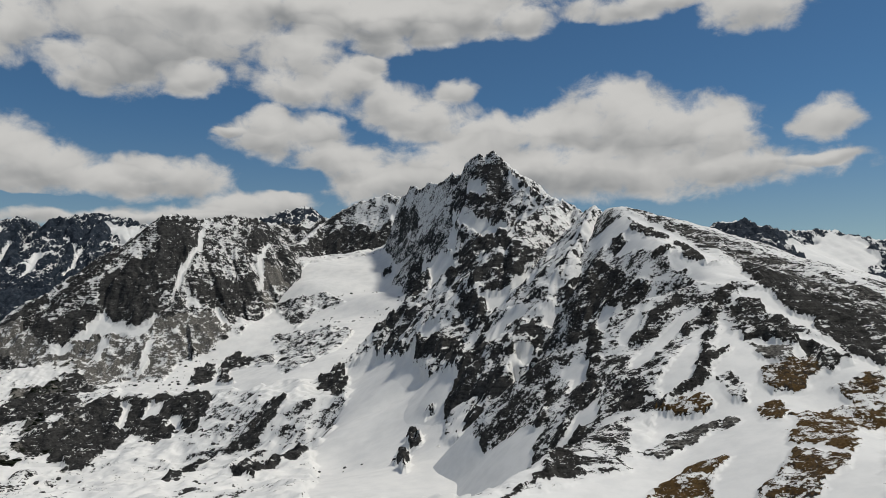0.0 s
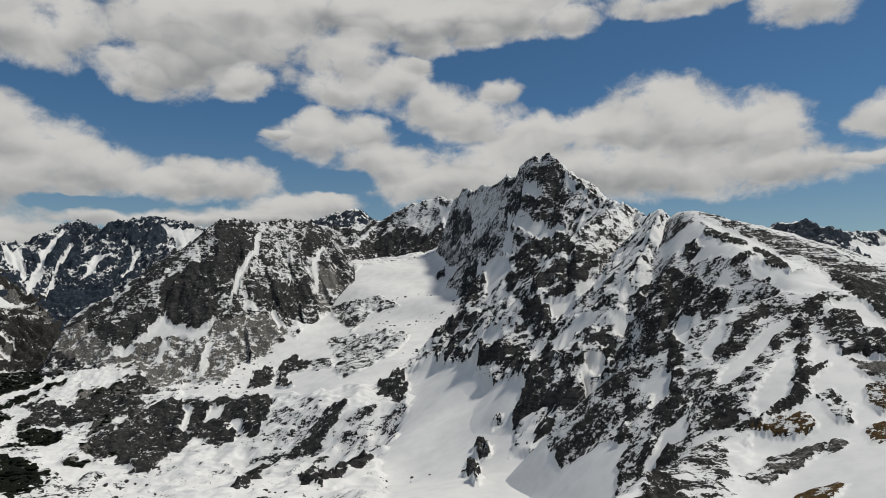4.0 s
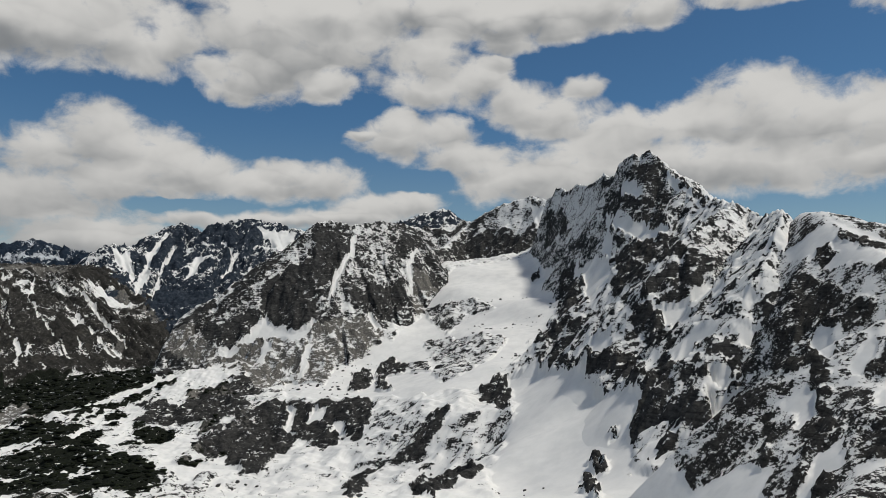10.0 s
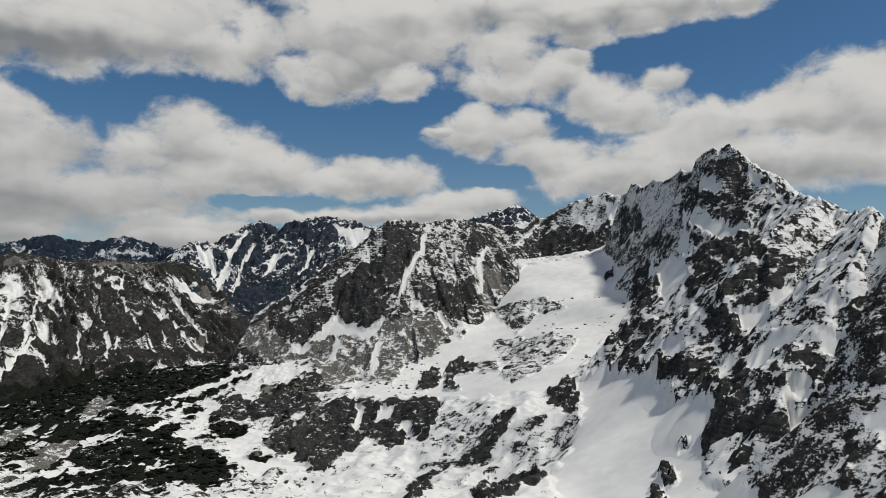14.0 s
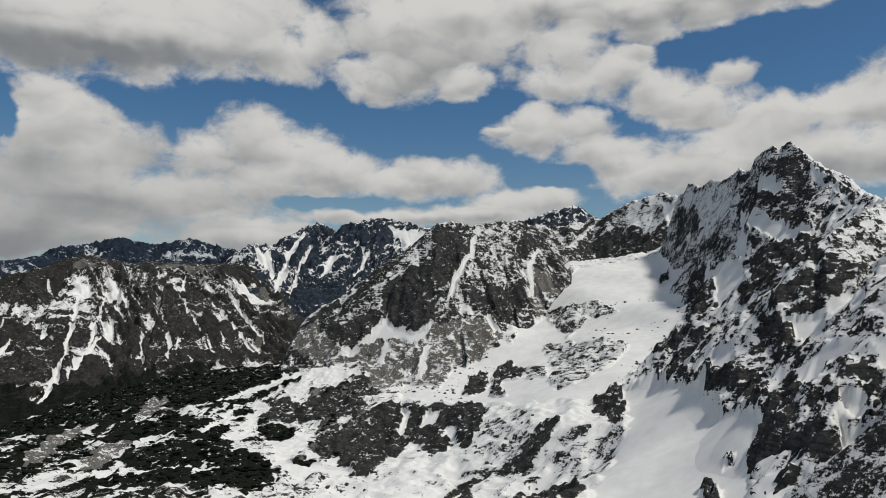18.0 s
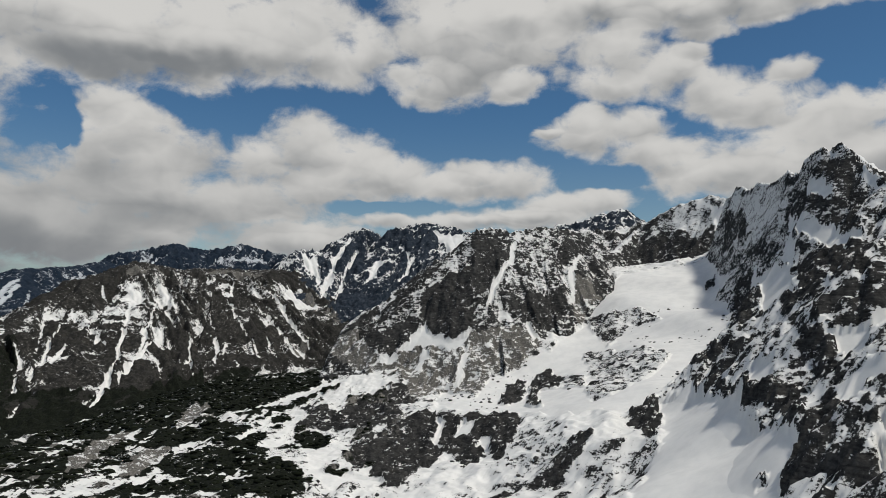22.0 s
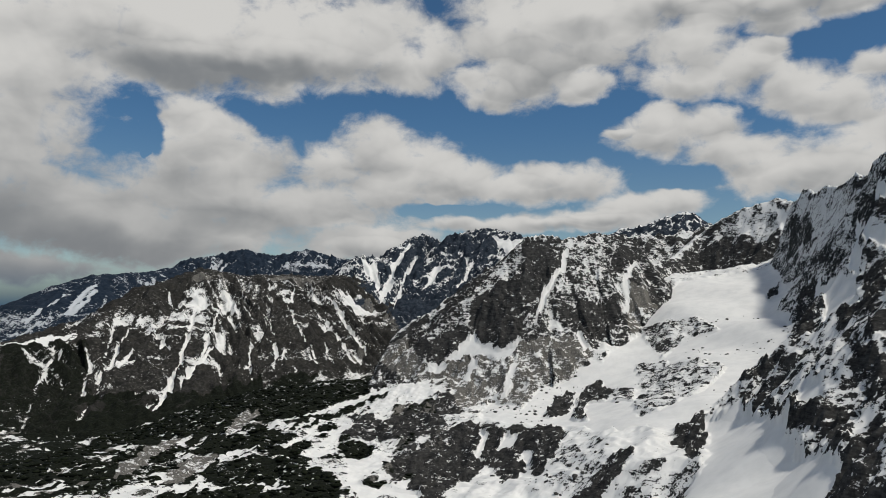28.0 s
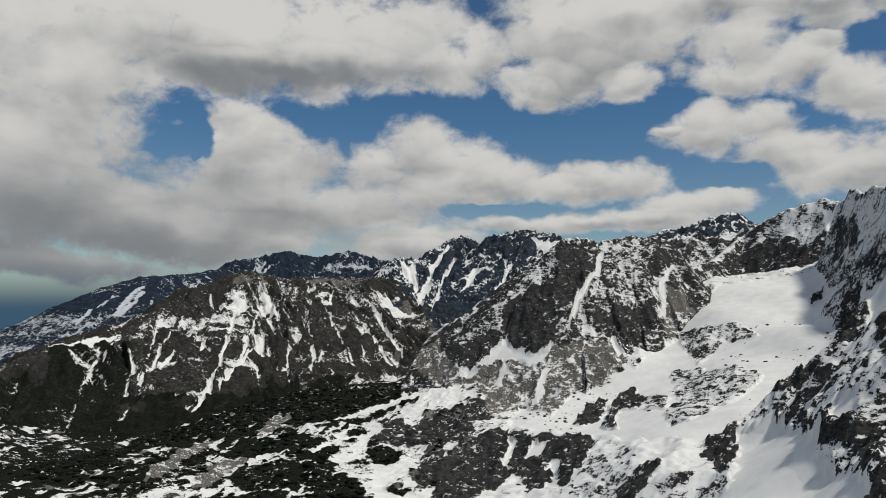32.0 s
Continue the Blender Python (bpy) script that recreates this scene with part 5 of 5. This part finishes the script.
def build_land(name):
    xs, ys = GRID[name]
    X, Y = np.meshgrid(xs, ys)
    base, ribs, rough, streak = land_height(name, X, Y)
    for _ in range(LANDS[name].get("worn", 0)):
        base[1:-1, 1:-1] = (base[1:-1, 1:-1] + base[:-2, 1:-1] + base[2:, 1:-1] + base[1:-1, :-2] + base[1:-1, 2:]) / 5
    if name != "valley_floor":
        rim = np.minimum(np.minimum(X - xs[0], xs[-1] - X), np.minimum(Y - ys[0], ys[-1] - Y))
        base = base - 110 * (1 - smooth(rim, 0, 80))
    field = dict(snow=np.zeros(X.shape), rock=np.zeros(X.shape), turf=np.zeros(X.shape), pine=np.zeros(X.shape), scree=np.zeros(X.shape))
    step = float(np.median(np.diff(xs)))
    seed = LANDS[name]["seed"]
    ragged_x = X + 2.6 * step * fbm(X, Y, 11 * step, 4, seed + 60, 0.62)
    ragged_y = Y + 2.6 * step * fbm(X, Y, 11 * step, 4, seed + 70, 0.62)
    for what, amount, feather, points, only in PATCHES:
        if only in ("", name):
            field[what] += patch_field(ragged_x, ragged_y, points, feather) * amount
    # over the general scatter of cover, the outlined one: it replaces what lies below
    settled = np.zeros(X.shape)
    overlay = []
    for what, amount, feather, land, points in OVERLAYS:
        if land == name:
            overlay.append((what, amount, patch_field(ragged_x, ragged_y, points, feather)))
    if name == "valley_floor":
        # hummocks of dwarf pine and grey stones, thicker towards the lower valley
        hump = fbm(X + 6 * fbm(X, Y, 50, 2, 207), 0.42 * Y, 22, 5, 205, 0.7) + 0.4 * fbm(X, 0.5 * Y, 115, 2, 209)
        low = smooth(-X, 110, 560)
        field["pine"] = field["pine"] * (0.08 + 1.05 * smooth(hump, -0.16, 0.1)) + 0.95 * low * smooth(hump, 0.13 - 0.2 * low, 0.22 - 0.2 * low)
        field["scree"] += 0.8 * low * smooth(fbm(X, 0.5 * Y, 30, 3, 215, 0.6), -0.04, 0.14)
        base = base + 5 * low * np.clip(hump, -0.25, 0.5)
    if name == "brown_ridge":
        # dark dwarf pine on the lower slopes
        line = 250 + 70 * fbm(X, Y, 150, 4, 222, 0.6) + 50 * smooth(-X, 1150, 1500)
        field["pine"] += smooth(line - base - 0.9 * ribs, -30, 50) * (0.5 + 0.5 * smooth(fbm(X, Y, 45, 3, 226, 0.6), -0.2, 0.1))
    if name == "valley_floor":
        # drifts of snow round off the foot of the massif
        other = land_base("summit_massif", X, Y)[0]
        above, k = other - base, 28.0
        drift = np.maximum(base, other) + np.maximum(k - np.abs(above), 0) ** 2 / (4 * k) - 0.08 * np.clip(above, 0, k) - np.maximum(above - k, 0)
        base = np.where(np.abs(above) < 3 * k, drift, base + 0.92 * k * (above > 0))
    for what, amount, mask in overlay:
        mask = smooth(mask, 0.34, 0.9) if what == "snow" else smooth(mask, 0.12, 0.75)
        if what == "snow" and amount < 0.5:
            mask = 0.5 * mask
        for key in field:
            field[key] = field[key] * (1 - mask)
        if what == "mix":
            field["rock"] += max(0.0, 0.6 * amount - 0.2) * mask
            field["snow"] += max(0.0, 0.2 - 0.4 * amount) * mask
        else:
            field[what] += amount * mask
        settled = np.maximum(settled * (1 - mask), mask)
    by, bx = np.gradient(base, ys, xs)
    damp = 1 / (1 + 3.5 * np.clip(np.hypot(bx, by) - 1.4, 0, 3))
    ribs, rough = ribs * (0.12 + 0.88 * damp), rough * damp
    calm = np.clip(field["snow"] - field["rock"], 0, 1)
    crag = np.clip(field["rock"] - field["snow"], 0, 1)
    limit, sharp, patch, bare = COVER[name]
    broken = np.maximum(crag, bare * (1 - calm))
    Z = base + ribs * (1 - 0.88 * calm) + rough * (1 - 0.93 * calm + 0.4 * crag) + 0.7 * crag - 0.7 * calm
    Z = Z + damp * broken * 2.6 * step * (ridged(ragged_x, ragged_y, 10.5 * step, 4, seed + 80, 0.55) - 0.8)
    gy, gx = np.gradient(Z, ys, xs)
    slope = np.sqrt(gx * gx + gy * gy)
    mean = slope.copy()
    for _ in range(10):
        mean[1:-1, 1:-1] = (mean[:-2, 1:-1] + mean[2:, 1:-1] + mean[1:-1, :-2] + mean[1:-1, 2:]) / 4
    ledge = np.clip(mean - slope, -0.6, 0.6)
    hollow = np.clip(-ribs / max(LANDS[name]["gully"], 1.0), -0.5, 0.7)
    bared = np.clip(field["rock"] + field["turf"] + field["pine"] + field["scree"] - 0.5 * field["snow"], 0, 1)
    snow = 0.5 + np.clip(sharp * (limit - mean), -0.6, 0.6) * (1 - bared) * (1 - settled) + patch * (1 - 0.6 * np.maximum(bared, settled)) * fbm(X, Y, 60, 3, seed + 40, 0.6)
    snow = snow + field["snow"] - 0.6 * field["rock"] - 0.42 * field["turf"] - 0.55 * field["pine"] - 0.4 * field["scree"]
    fleck = fbm(ragged_x, ragged_y, 8 * step, 4, seed + 90, 0.7)
    # on walls the flecks follow ledges, across the face and up it
    wall = smooth(mean, 1.25, 2.0)
    fleck = fleck * (1 - wall) + 2.2 * wall * fbm(0.5 * X + 0.5 * Y + 0.5 * Z, Z - 0.25 * X - 0.25 * Y, 9 * step, 4, seed + 95, 0.7)
    hollow = hollow * (1 - wall)
    snow = np.clip(snow + 0.35 * calm, LEAST.get(name, 0.34) - 0.26 * np.clip(crag, 0, 1) - 0.45 * np.clip(field["pine"], 0, 1), 1.7) + (1 - 0.85 * calm) * ((FLECK[name] * fleck + min(0.6, FLECK[name]) * ledge + STREAK[name] * streak) / (1 + 3 * np.clip(mean - 1.35, 0, 4)) + HOLLOW[name] * hollow)
    turf, pine, scree = field["turf"], field["pine"], field["scree"]
    # what lies deep under the neighbouring lands is left out
    hidden = np.zeros(X.shape, bool)
    for other in LANDS:
        if other != name:
            ox, oy = GRID[other]
            inside = (X > ox[0]) & (X < ox[-1]) & (Y > oy[0]) & (Y < oy[-1])
            if inside.any():
                zo = land_base(other, X[inside], Y[inside])[0]
                hidden[inside] |= Z[inside] < zo - 45
    hidden |= Z < 60
    rows, cols = X.shape
    index = np.arange(rows * cols).reshape(rows, cols)
    quads = np.stack([index[:-1, :-1], index[:-1, 1:], index[1:, 1:], index[1:, :-1]], -1).reshape(-1, 4)
    quads = quads[~(hidden.ravel()[quads].all(1))]
    verts = np.stack([X.ravel(), Y.ravel(), Z.ravel()], 1).astype(np.float32)
    normals = np.stack([-gx.ravel(), -gy.ravel(), np.ones(X.size)], 1)
    normals /= np.linalg.norm(normals, axis=1)[:, None]
    cover = np.stack([np.clip(snow, -1, 2), turf, pine, scree], -1).reshape(-1, 4).astype(np.float32)
    # each face goes to the part whose cover it carries
    soft = snow.copy()
    for _ in range(2):
        soft[1:-1, 1:-1] = (soft[1:-1, 1:-1] * 2 + soft[:-2, 1:-1] + soft[2:, 1:-1] + soft[1:-1, :-2] + soft[1:-1, 2:]) / 6
    kind = np.zeros(X.shape, int)
    kind[scree > 0.45] = 2
    kind[turf > 0.4] = 3
    kind[pine > 0.45] = 4
    kind[soft > 0.5] = 1
    kind = kind.ravel()[quads[:, 0]]
    return verts, normals, cover, quads, kind, (xs, ys, Z, soft, field)


PART_NAMES = ("rock_face", "snow_cover", "scree_slope", "turf_slope", "dwarf_pine_slope")
PART_LABELS = ("dark bare rock flecked with snow", "wind-packed white snow", "grey loose scree", "brown winter turf", "dark green dwarf pine")


def land_part(name, verts, normals, cover, quads, material, parent):
    used = np.zeros(len(verts), bool)
    used[quads.ravel()] = True
    renum = np.cumsum(used) - 1
    faces = renum[quads].astype(np.int32)
    mesh = bpy.data.meshes.new(name)
    mesh.vertices.add(int(used.sum()))
    mesh.vertices.foreach_set("co", verts[used].ravel())
    mesh.loops.add(faces.size)
    mesh.loops.foreach_set("vertex_index", faces.ravel())
    mesh.polygons.add(len(faces))
    mesh.polygons.foreach_set("loop_start", np.arange(0, faces.size, 4, dtype=np.int32))
    mesh.polygons.foreach_set("use_smooth", np.ones(len(faces), bool))
    mesh.update()
    layer = mesh.attributes.new("cover", "FLOAT_COLOR", "POINT")
    layer.data.foreach_set("color", cover[used].ravel())
    mesh.normals_split_custom_set_from_vertices(normals[used])
    mesh.materials.append(material)
    ob = new(name, mesh)
    ob.parent = parent
    return ob


LOOKS = {
    "summit_massif": (GRANITE, "steep granite peak with snow-filled gullies and dark buttresses", "mountain"),
    "near_ridge": (NEAR, "snowy ridge with brown turf and dark rock steps", "ridge"),
    "horn_peak": (GRANITE, "dark horn-shaped rock peak above grey scree slopes", "mountain"),
    "snow_dome": (GRANITE, "rounded snowy summit above a dark rock wall", "mountain"),
    "middle_ridge": (GRANITE, "dark jagged rock ridge dusted with snow", "ridge"),
    "far_pyramid": (DISTANT, "distant pyramid peak with snow streaks, blue-grey haze put into its colour", "mountain"),
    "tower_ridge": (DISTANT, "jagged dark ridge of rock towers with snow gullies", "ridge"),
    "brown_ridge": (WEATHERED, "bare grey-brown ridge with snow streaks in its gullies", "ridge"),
    "blue_range": (HAZY, "far mountain range under grey cloud, blue haze put into its colour", "mountain"),
    "hazy_shoulder": (HAZY, "grass shoulder of a far mountain with snow streaks, haze put into its colour", "mountain"),
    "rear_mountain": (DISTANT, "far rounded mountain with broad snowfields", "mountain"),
    "valley_floor": (FLOOR, "snow-covered cirque floor with rock bands and boulders", "valley"),
}
SHAPE = {}
for land_name, (material, label, category) in LOOKS.items():
    verts, normals, cover, quads, kind, SHAPE[land_name] = build_land(land_name)
    thing = tagged(new(land_name), label, category, kind="structure" if land_name == "valley_floor" else "")
    for number, part_name in enumerate(PART_NAMES):
        some = quads[kind == number]
        if len(some) > 40:
            tagged(land_part(part_name, verts, normals, cover, some, material, thing), PART_LABELS[number], kind="stuff" if number else "")


# ---- the plain far below, to the horizon ----
def build_ground():
    mat = bpy.data.materials.new("forested lowland")
    mat.use_nodes = True
    t = Tree(mat.node_tree)
    place = t.node("ShaderNodeNewGeometry").outputs["Position"]
    # Forest greens with the blue of distance haze mixed into the base colour.
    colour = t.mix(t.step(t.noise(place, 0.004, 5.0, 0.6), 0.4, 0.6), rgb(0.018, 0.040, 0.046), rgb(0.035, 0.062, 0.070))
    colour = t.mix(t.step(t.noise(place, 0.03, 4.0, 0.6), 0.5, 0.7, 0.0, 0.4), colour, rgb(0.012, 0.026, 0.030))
    surface = t.node("ShaderNodeBsdfPrincipled", Base_Color=colour, Roughness=0.95)
    t.node("ShaderNodeOutputMaterial", Surface=surface.outputs[0])
    bm = bmesh.new()
    rings, spokes = [200, 800, 1600, 2600, 3600, 4400, 4950], 96
    before = None
    for r in rings:
        ring = []
        for k in range(spokes):
            a = 2 * math.pi * k / spokes
            x, y = r * math.sin(a), r * math.cos(a)
            ring.append(bm.verts.new((x, y, 150 - 30 * (r < 2000) + 14 * noise.noise(Vector((x / 700, y / 700, 0))))))
        if before:
            for k in range(spokes):
                bm.faces.new((before[k], before[k - 1], ring[k - 1], ring[k]))
        else:
            bm.faces.new(ring)
        before = ring
    bm.normal_update()
    mesh = bpy.data.meshes.new("ground")
    bm.to_mesh(mesh)
    bm.free()
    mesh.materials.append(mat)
    tagged(new("ground", mesh), "dark forested lowland, blue haze mixed into its green colour", "lowland", kind="structure")


build_ground()


# ---- small things on the land ----
def top_land(x, y):
    """The land that lies uppermost at each place, its height, snow and covers."""
    best, who = np.full(x.shape, -1e9), np.full(x.shape, -1)
    cover = {k: np.zeros(x.shape) for k in ("snow", "turf", "pine", "rock")}
    for number, (xs, ys, Z, soft, field) in enumerate(SHAPE.values()):
        inside = (x > xs[1]) & (x < xs[-2]) & (y > ys[1]) & (y < ys[-2])
        if inside.any():
            i = np.clip(np.searchsorted(xs, x) - 1, 0, len(xs) - 2)
            j = np.clip(np.searchsorted(ys, y) - 1, 0, len(ys) - 2)
            u, v = (x - xs[i]) / (xs[i + 1] - xs[i]), (y - ys[j]) / (ys[j + 1] - ys[j])
            z = (Z[j, i] * (1 - u) + Z[j, i + 1] * u) * (1 - v) + (Z[j + 1, i] * (1 - u) + Z[j + 1, i + 1] * u) * v
            take = inside & (z > best)
            best[take], who[take] = z[take], number
            cover["snow"][take] = soft[j, i][take]
            for key in ("turf", "pine", "rock"):
                cover[key][take] = field[key][j, i][take]
    return best, who, cover


def lump(rng, flat, rough, sub=1):
    """An uneven stone or bush shape of unit size."""
    bm = bmesh.new()
    bmesh.ops.create_icosphere(bm, subdivisions=sub, radius=1.0)
    shift = Vector(rng.uniform(-50, 50, 3))
    for v in bm.verts:
        n = noise.noise(v.co * 1.3 + shift) + 0.5 * noise.noise(v.co * 3.1 + shift)
        v.co *= 1 + rough * n
        v.co.z *= flat
        v.co.x *= 1.25
    return bm


def stone_material():
    mat = bpy.data.materials.new("dark boulder")
    mat.use_nodes = True
    t = Tree(mat.node_tree)
    place = t.node("ShaderNodeNewGeometry").outputs["Position"]
    shade = t.node("ShaderNodeObjectInfo").outputs["Random"]
    colour = t.mix(t.step(t.noise(place, 1.4, 5.0, 0.65), 0.35, 0.7), rgb(0.010, 0.010, 0.011), rgb(0.075, 0.074, 0.072))
    colour = t.mix(t.math("MULTIPLY", shade, 0.35), colour, rgb(0.09, 0.086, 0.078))
    bump = t.node("ShaderNodeBump", Strength=0.6, Distance=0.3, Height=t.noise(place, 2.6, 5.0, 0.6))
    surface = t.node("ShaderNodeBsdfPrincipled", Base_Color=colour, Roughness=0.9, Normal=bump.outputs[0])
    t.node("ShaderNodeOutputMaterial", Surface=surface.outputs[0])
    return mat


def scatter_boulders():
    rng = np.random.default_rng(8)
    mat = stone_material()
    meshes = []
    for k in range(7):
        bm = lump(rng, 0.7, 0.5)
        mesh = bpy.data.meshes.new("boulder")
        bm.to_mesh(mesh)
        bm.free()
        mesh.materials.append(mat)
        meshes.append(mesh)
    x, y = rng.uniform(-420, 190, 5200), rng.uniform(520, 1420, 5200)
    clump = fbm(x, y, 120, 3, 77) + 0.35 * fbm(x, y, 25, 2, 78)
    z, who, cover = top_land(x, y)
    good = np.where((cover["snow"] > 0.55) & (clump > 0.22) & (who >= 0))[0][:280]
    for k in good:
        size = 0.7 + 2.3 * rng.random() ** 2.5
        ob = new("boulder", meshes[rng.integers(len(meshes))])
        ob.matrix_world = Matrix.LocRotScale((x[k], y[k], z[k] + 0.1 * size), Euler((rng.uniform(-0.3, 0.3), rng.uniform(-0.3, 0.3), rng.uniform(0, 6.3))), (size, size, size))
        tagged(ob, "dark grey boulder half sunk in snow", "boulder", group="boulders on the snow")


def joined(name, bases, places, material, label, category):
    """Many small shapes in one mesh: bases are (vertices, faces), places are (base, matrix)."""
    verts, faces, start = [], [], 0
    for number, m in places:
        v, f = bases[number]
        verts.append(v @ m[:3, :3].T + m[:3, 3])
        faces.append(f + start)
        start += len(v)
    verts, faces = np.concatenate(verts).astype(np.float32), np.concatenate(faces).astype(np.int32)
    mesh = bpy.data.meshes.new(name)
    mesh.vertices.add(len(verts))
    mesh.vertices.foreach_set("co", verts.ravel())
    mesh.loops.add(faces.size)
    mesh.loops.foreach_set("vertex_index", faces.ravel())
    mesh.polygons.add(len(faces))
    mesh.polygons.foreach_set("loop_start", np.arange(0, faces.size, 3, dtype=np.int32))
    mesh.update()
    mesh.materials.append(material)
    return tagged(new(name, mesh), label, category, kind="stuff")


def as_arrays(bm):
    bmesh.ops.triangulate(bm, faces=bm.faces)
    bm.verts.index_update()
    out = np.array([v.co for v in bm.verts]), np.array([[v.index for v in f.verts] for f in bm.faces])
    bm.free()
    return out


def turn_scale(x, y, z, angle, sx, sy, sz):
    m = np.eye(4)
    c, s = math.cos(angle), math.sin(angle)
    m[:3, :3] = np.array([[c, -s, 0], [s, c, 0], [0, 0, 1]]) @ np.diag((sx, sy, sz))
    m[:3, 3] = x, y, z
    return m


def leaf_material(name, dark, pale, scale):
    mat = bpy.data.materials.new(name)
    mat.use_nodes = True
    t = Tree(mat.node_tree)
    place = t.node("ShaderNodeNewGeometry")
    tint = t.math("MULTIPLY_ADD", t.noise(place.outputs["Position"], scale, 5.0, 0.65), 0.7, t.math("MULTIPLY", place.outputs["Random Per Island"], 0.35))
    colour = t.mix(t.step(tint, 0.3, 0.8), rgb(*dark), rgb(*pale))
    surface = t.node("ShaderNodeBsdfPrincipled", Base_Color=colour, Roughness=0.95)
    surface.inputs["Specular IOR Level"].default_value = 0.05
    t.node("ShaderNodeOutputMaterial", Surface=surface.outputs[0])
    return mat


def scatter_pines():
    rng = np.random.default_rng(15)
    bases = [as_arrays(lump(rng, 0.55, 0.75)) for _ in range(6)]
    x, y = rng.uniform(-950, -60, 26000), rng.uniform(700, 1500, 26000)
    z, who, cover = top_land(x, y)
    floor_number = list(SHAPE).index("valley_floor")
    good = np.where((cover["pine"] > 0.45) & (cover["snow"] < 0.5) & (who == floor_number))[0][:4200]
    places = []
    for k in good:
        r = rng.uniform(1.2, 4.2)
        places.append((int(rng.integers(6)), turn_scale(x[k], y[k], z[k] + 0.15 * r, rng.uniform(0, 6.3), r * rng.uniform(0.8, 1.6), r, r * rng.uniform(0.6, 1.0))))
    joined("dwarf_pine_thicket", bases, places, leaf_material("dwarf pine", (0.003, 0.0045, 0.003), (0.018, 0.022, 0.013), 0.6), "dark green dwarf pine thicket between snow patches", "shrubs")


def scatter_turf():
    rng = np.random.default_rng(21)
    bases = []
    for _ in range(5):
        v, f = [], []
        for k in range(6):
            a, lean, tall = rng.uniform(0, 6.3), rng.uniform(0.3, 0.9), rng.uniform(0.6, 1.0)
            c, s = math.cos(a), math.sin(a)
            v += [(0.14 * s, -0.14 * c, 0), (-0.14 * s, 0.14 * c, 0), (lean * c, lean * s, tall)]
            f.append((3 * k, 3 * k + 1, 3 * k + 2))
        bases.append((np.array(v), np.array(f)))
    x, y = rng.uniform(60, 330, 60000), rng.uniform(120, 460, 60000)
    z, who, cover = top_land(x, y)
    ridge_number = list(SHAPE).index("near_ridge")
    chance = rng.random(len(x))
    good = np.where((cover["turf"] * 0.9 > chance * 0.8 + 0.12) & (who == ridge_number))[0][:9000]
    places = [(int(rng.integers(5)), turn_scale(x[k], y[k], z[k] - 0.05, rng.uniform(0, 6.3), rng.uniform(0.35, 0.9), rng.uniform(0.35, 0.9), rng.uniform(0.3, 0.6))) for k in good]
    joined("grass_tufts", bases, places, leaf_material("dry grass", (0.05, 0.03, 0.012), (0.20, 0.12, 0.045), 1.5), "dry brown grass tufts poking through thin snow", "grass")


scatter_boulders()
scatter_pines()
scatter_turf()
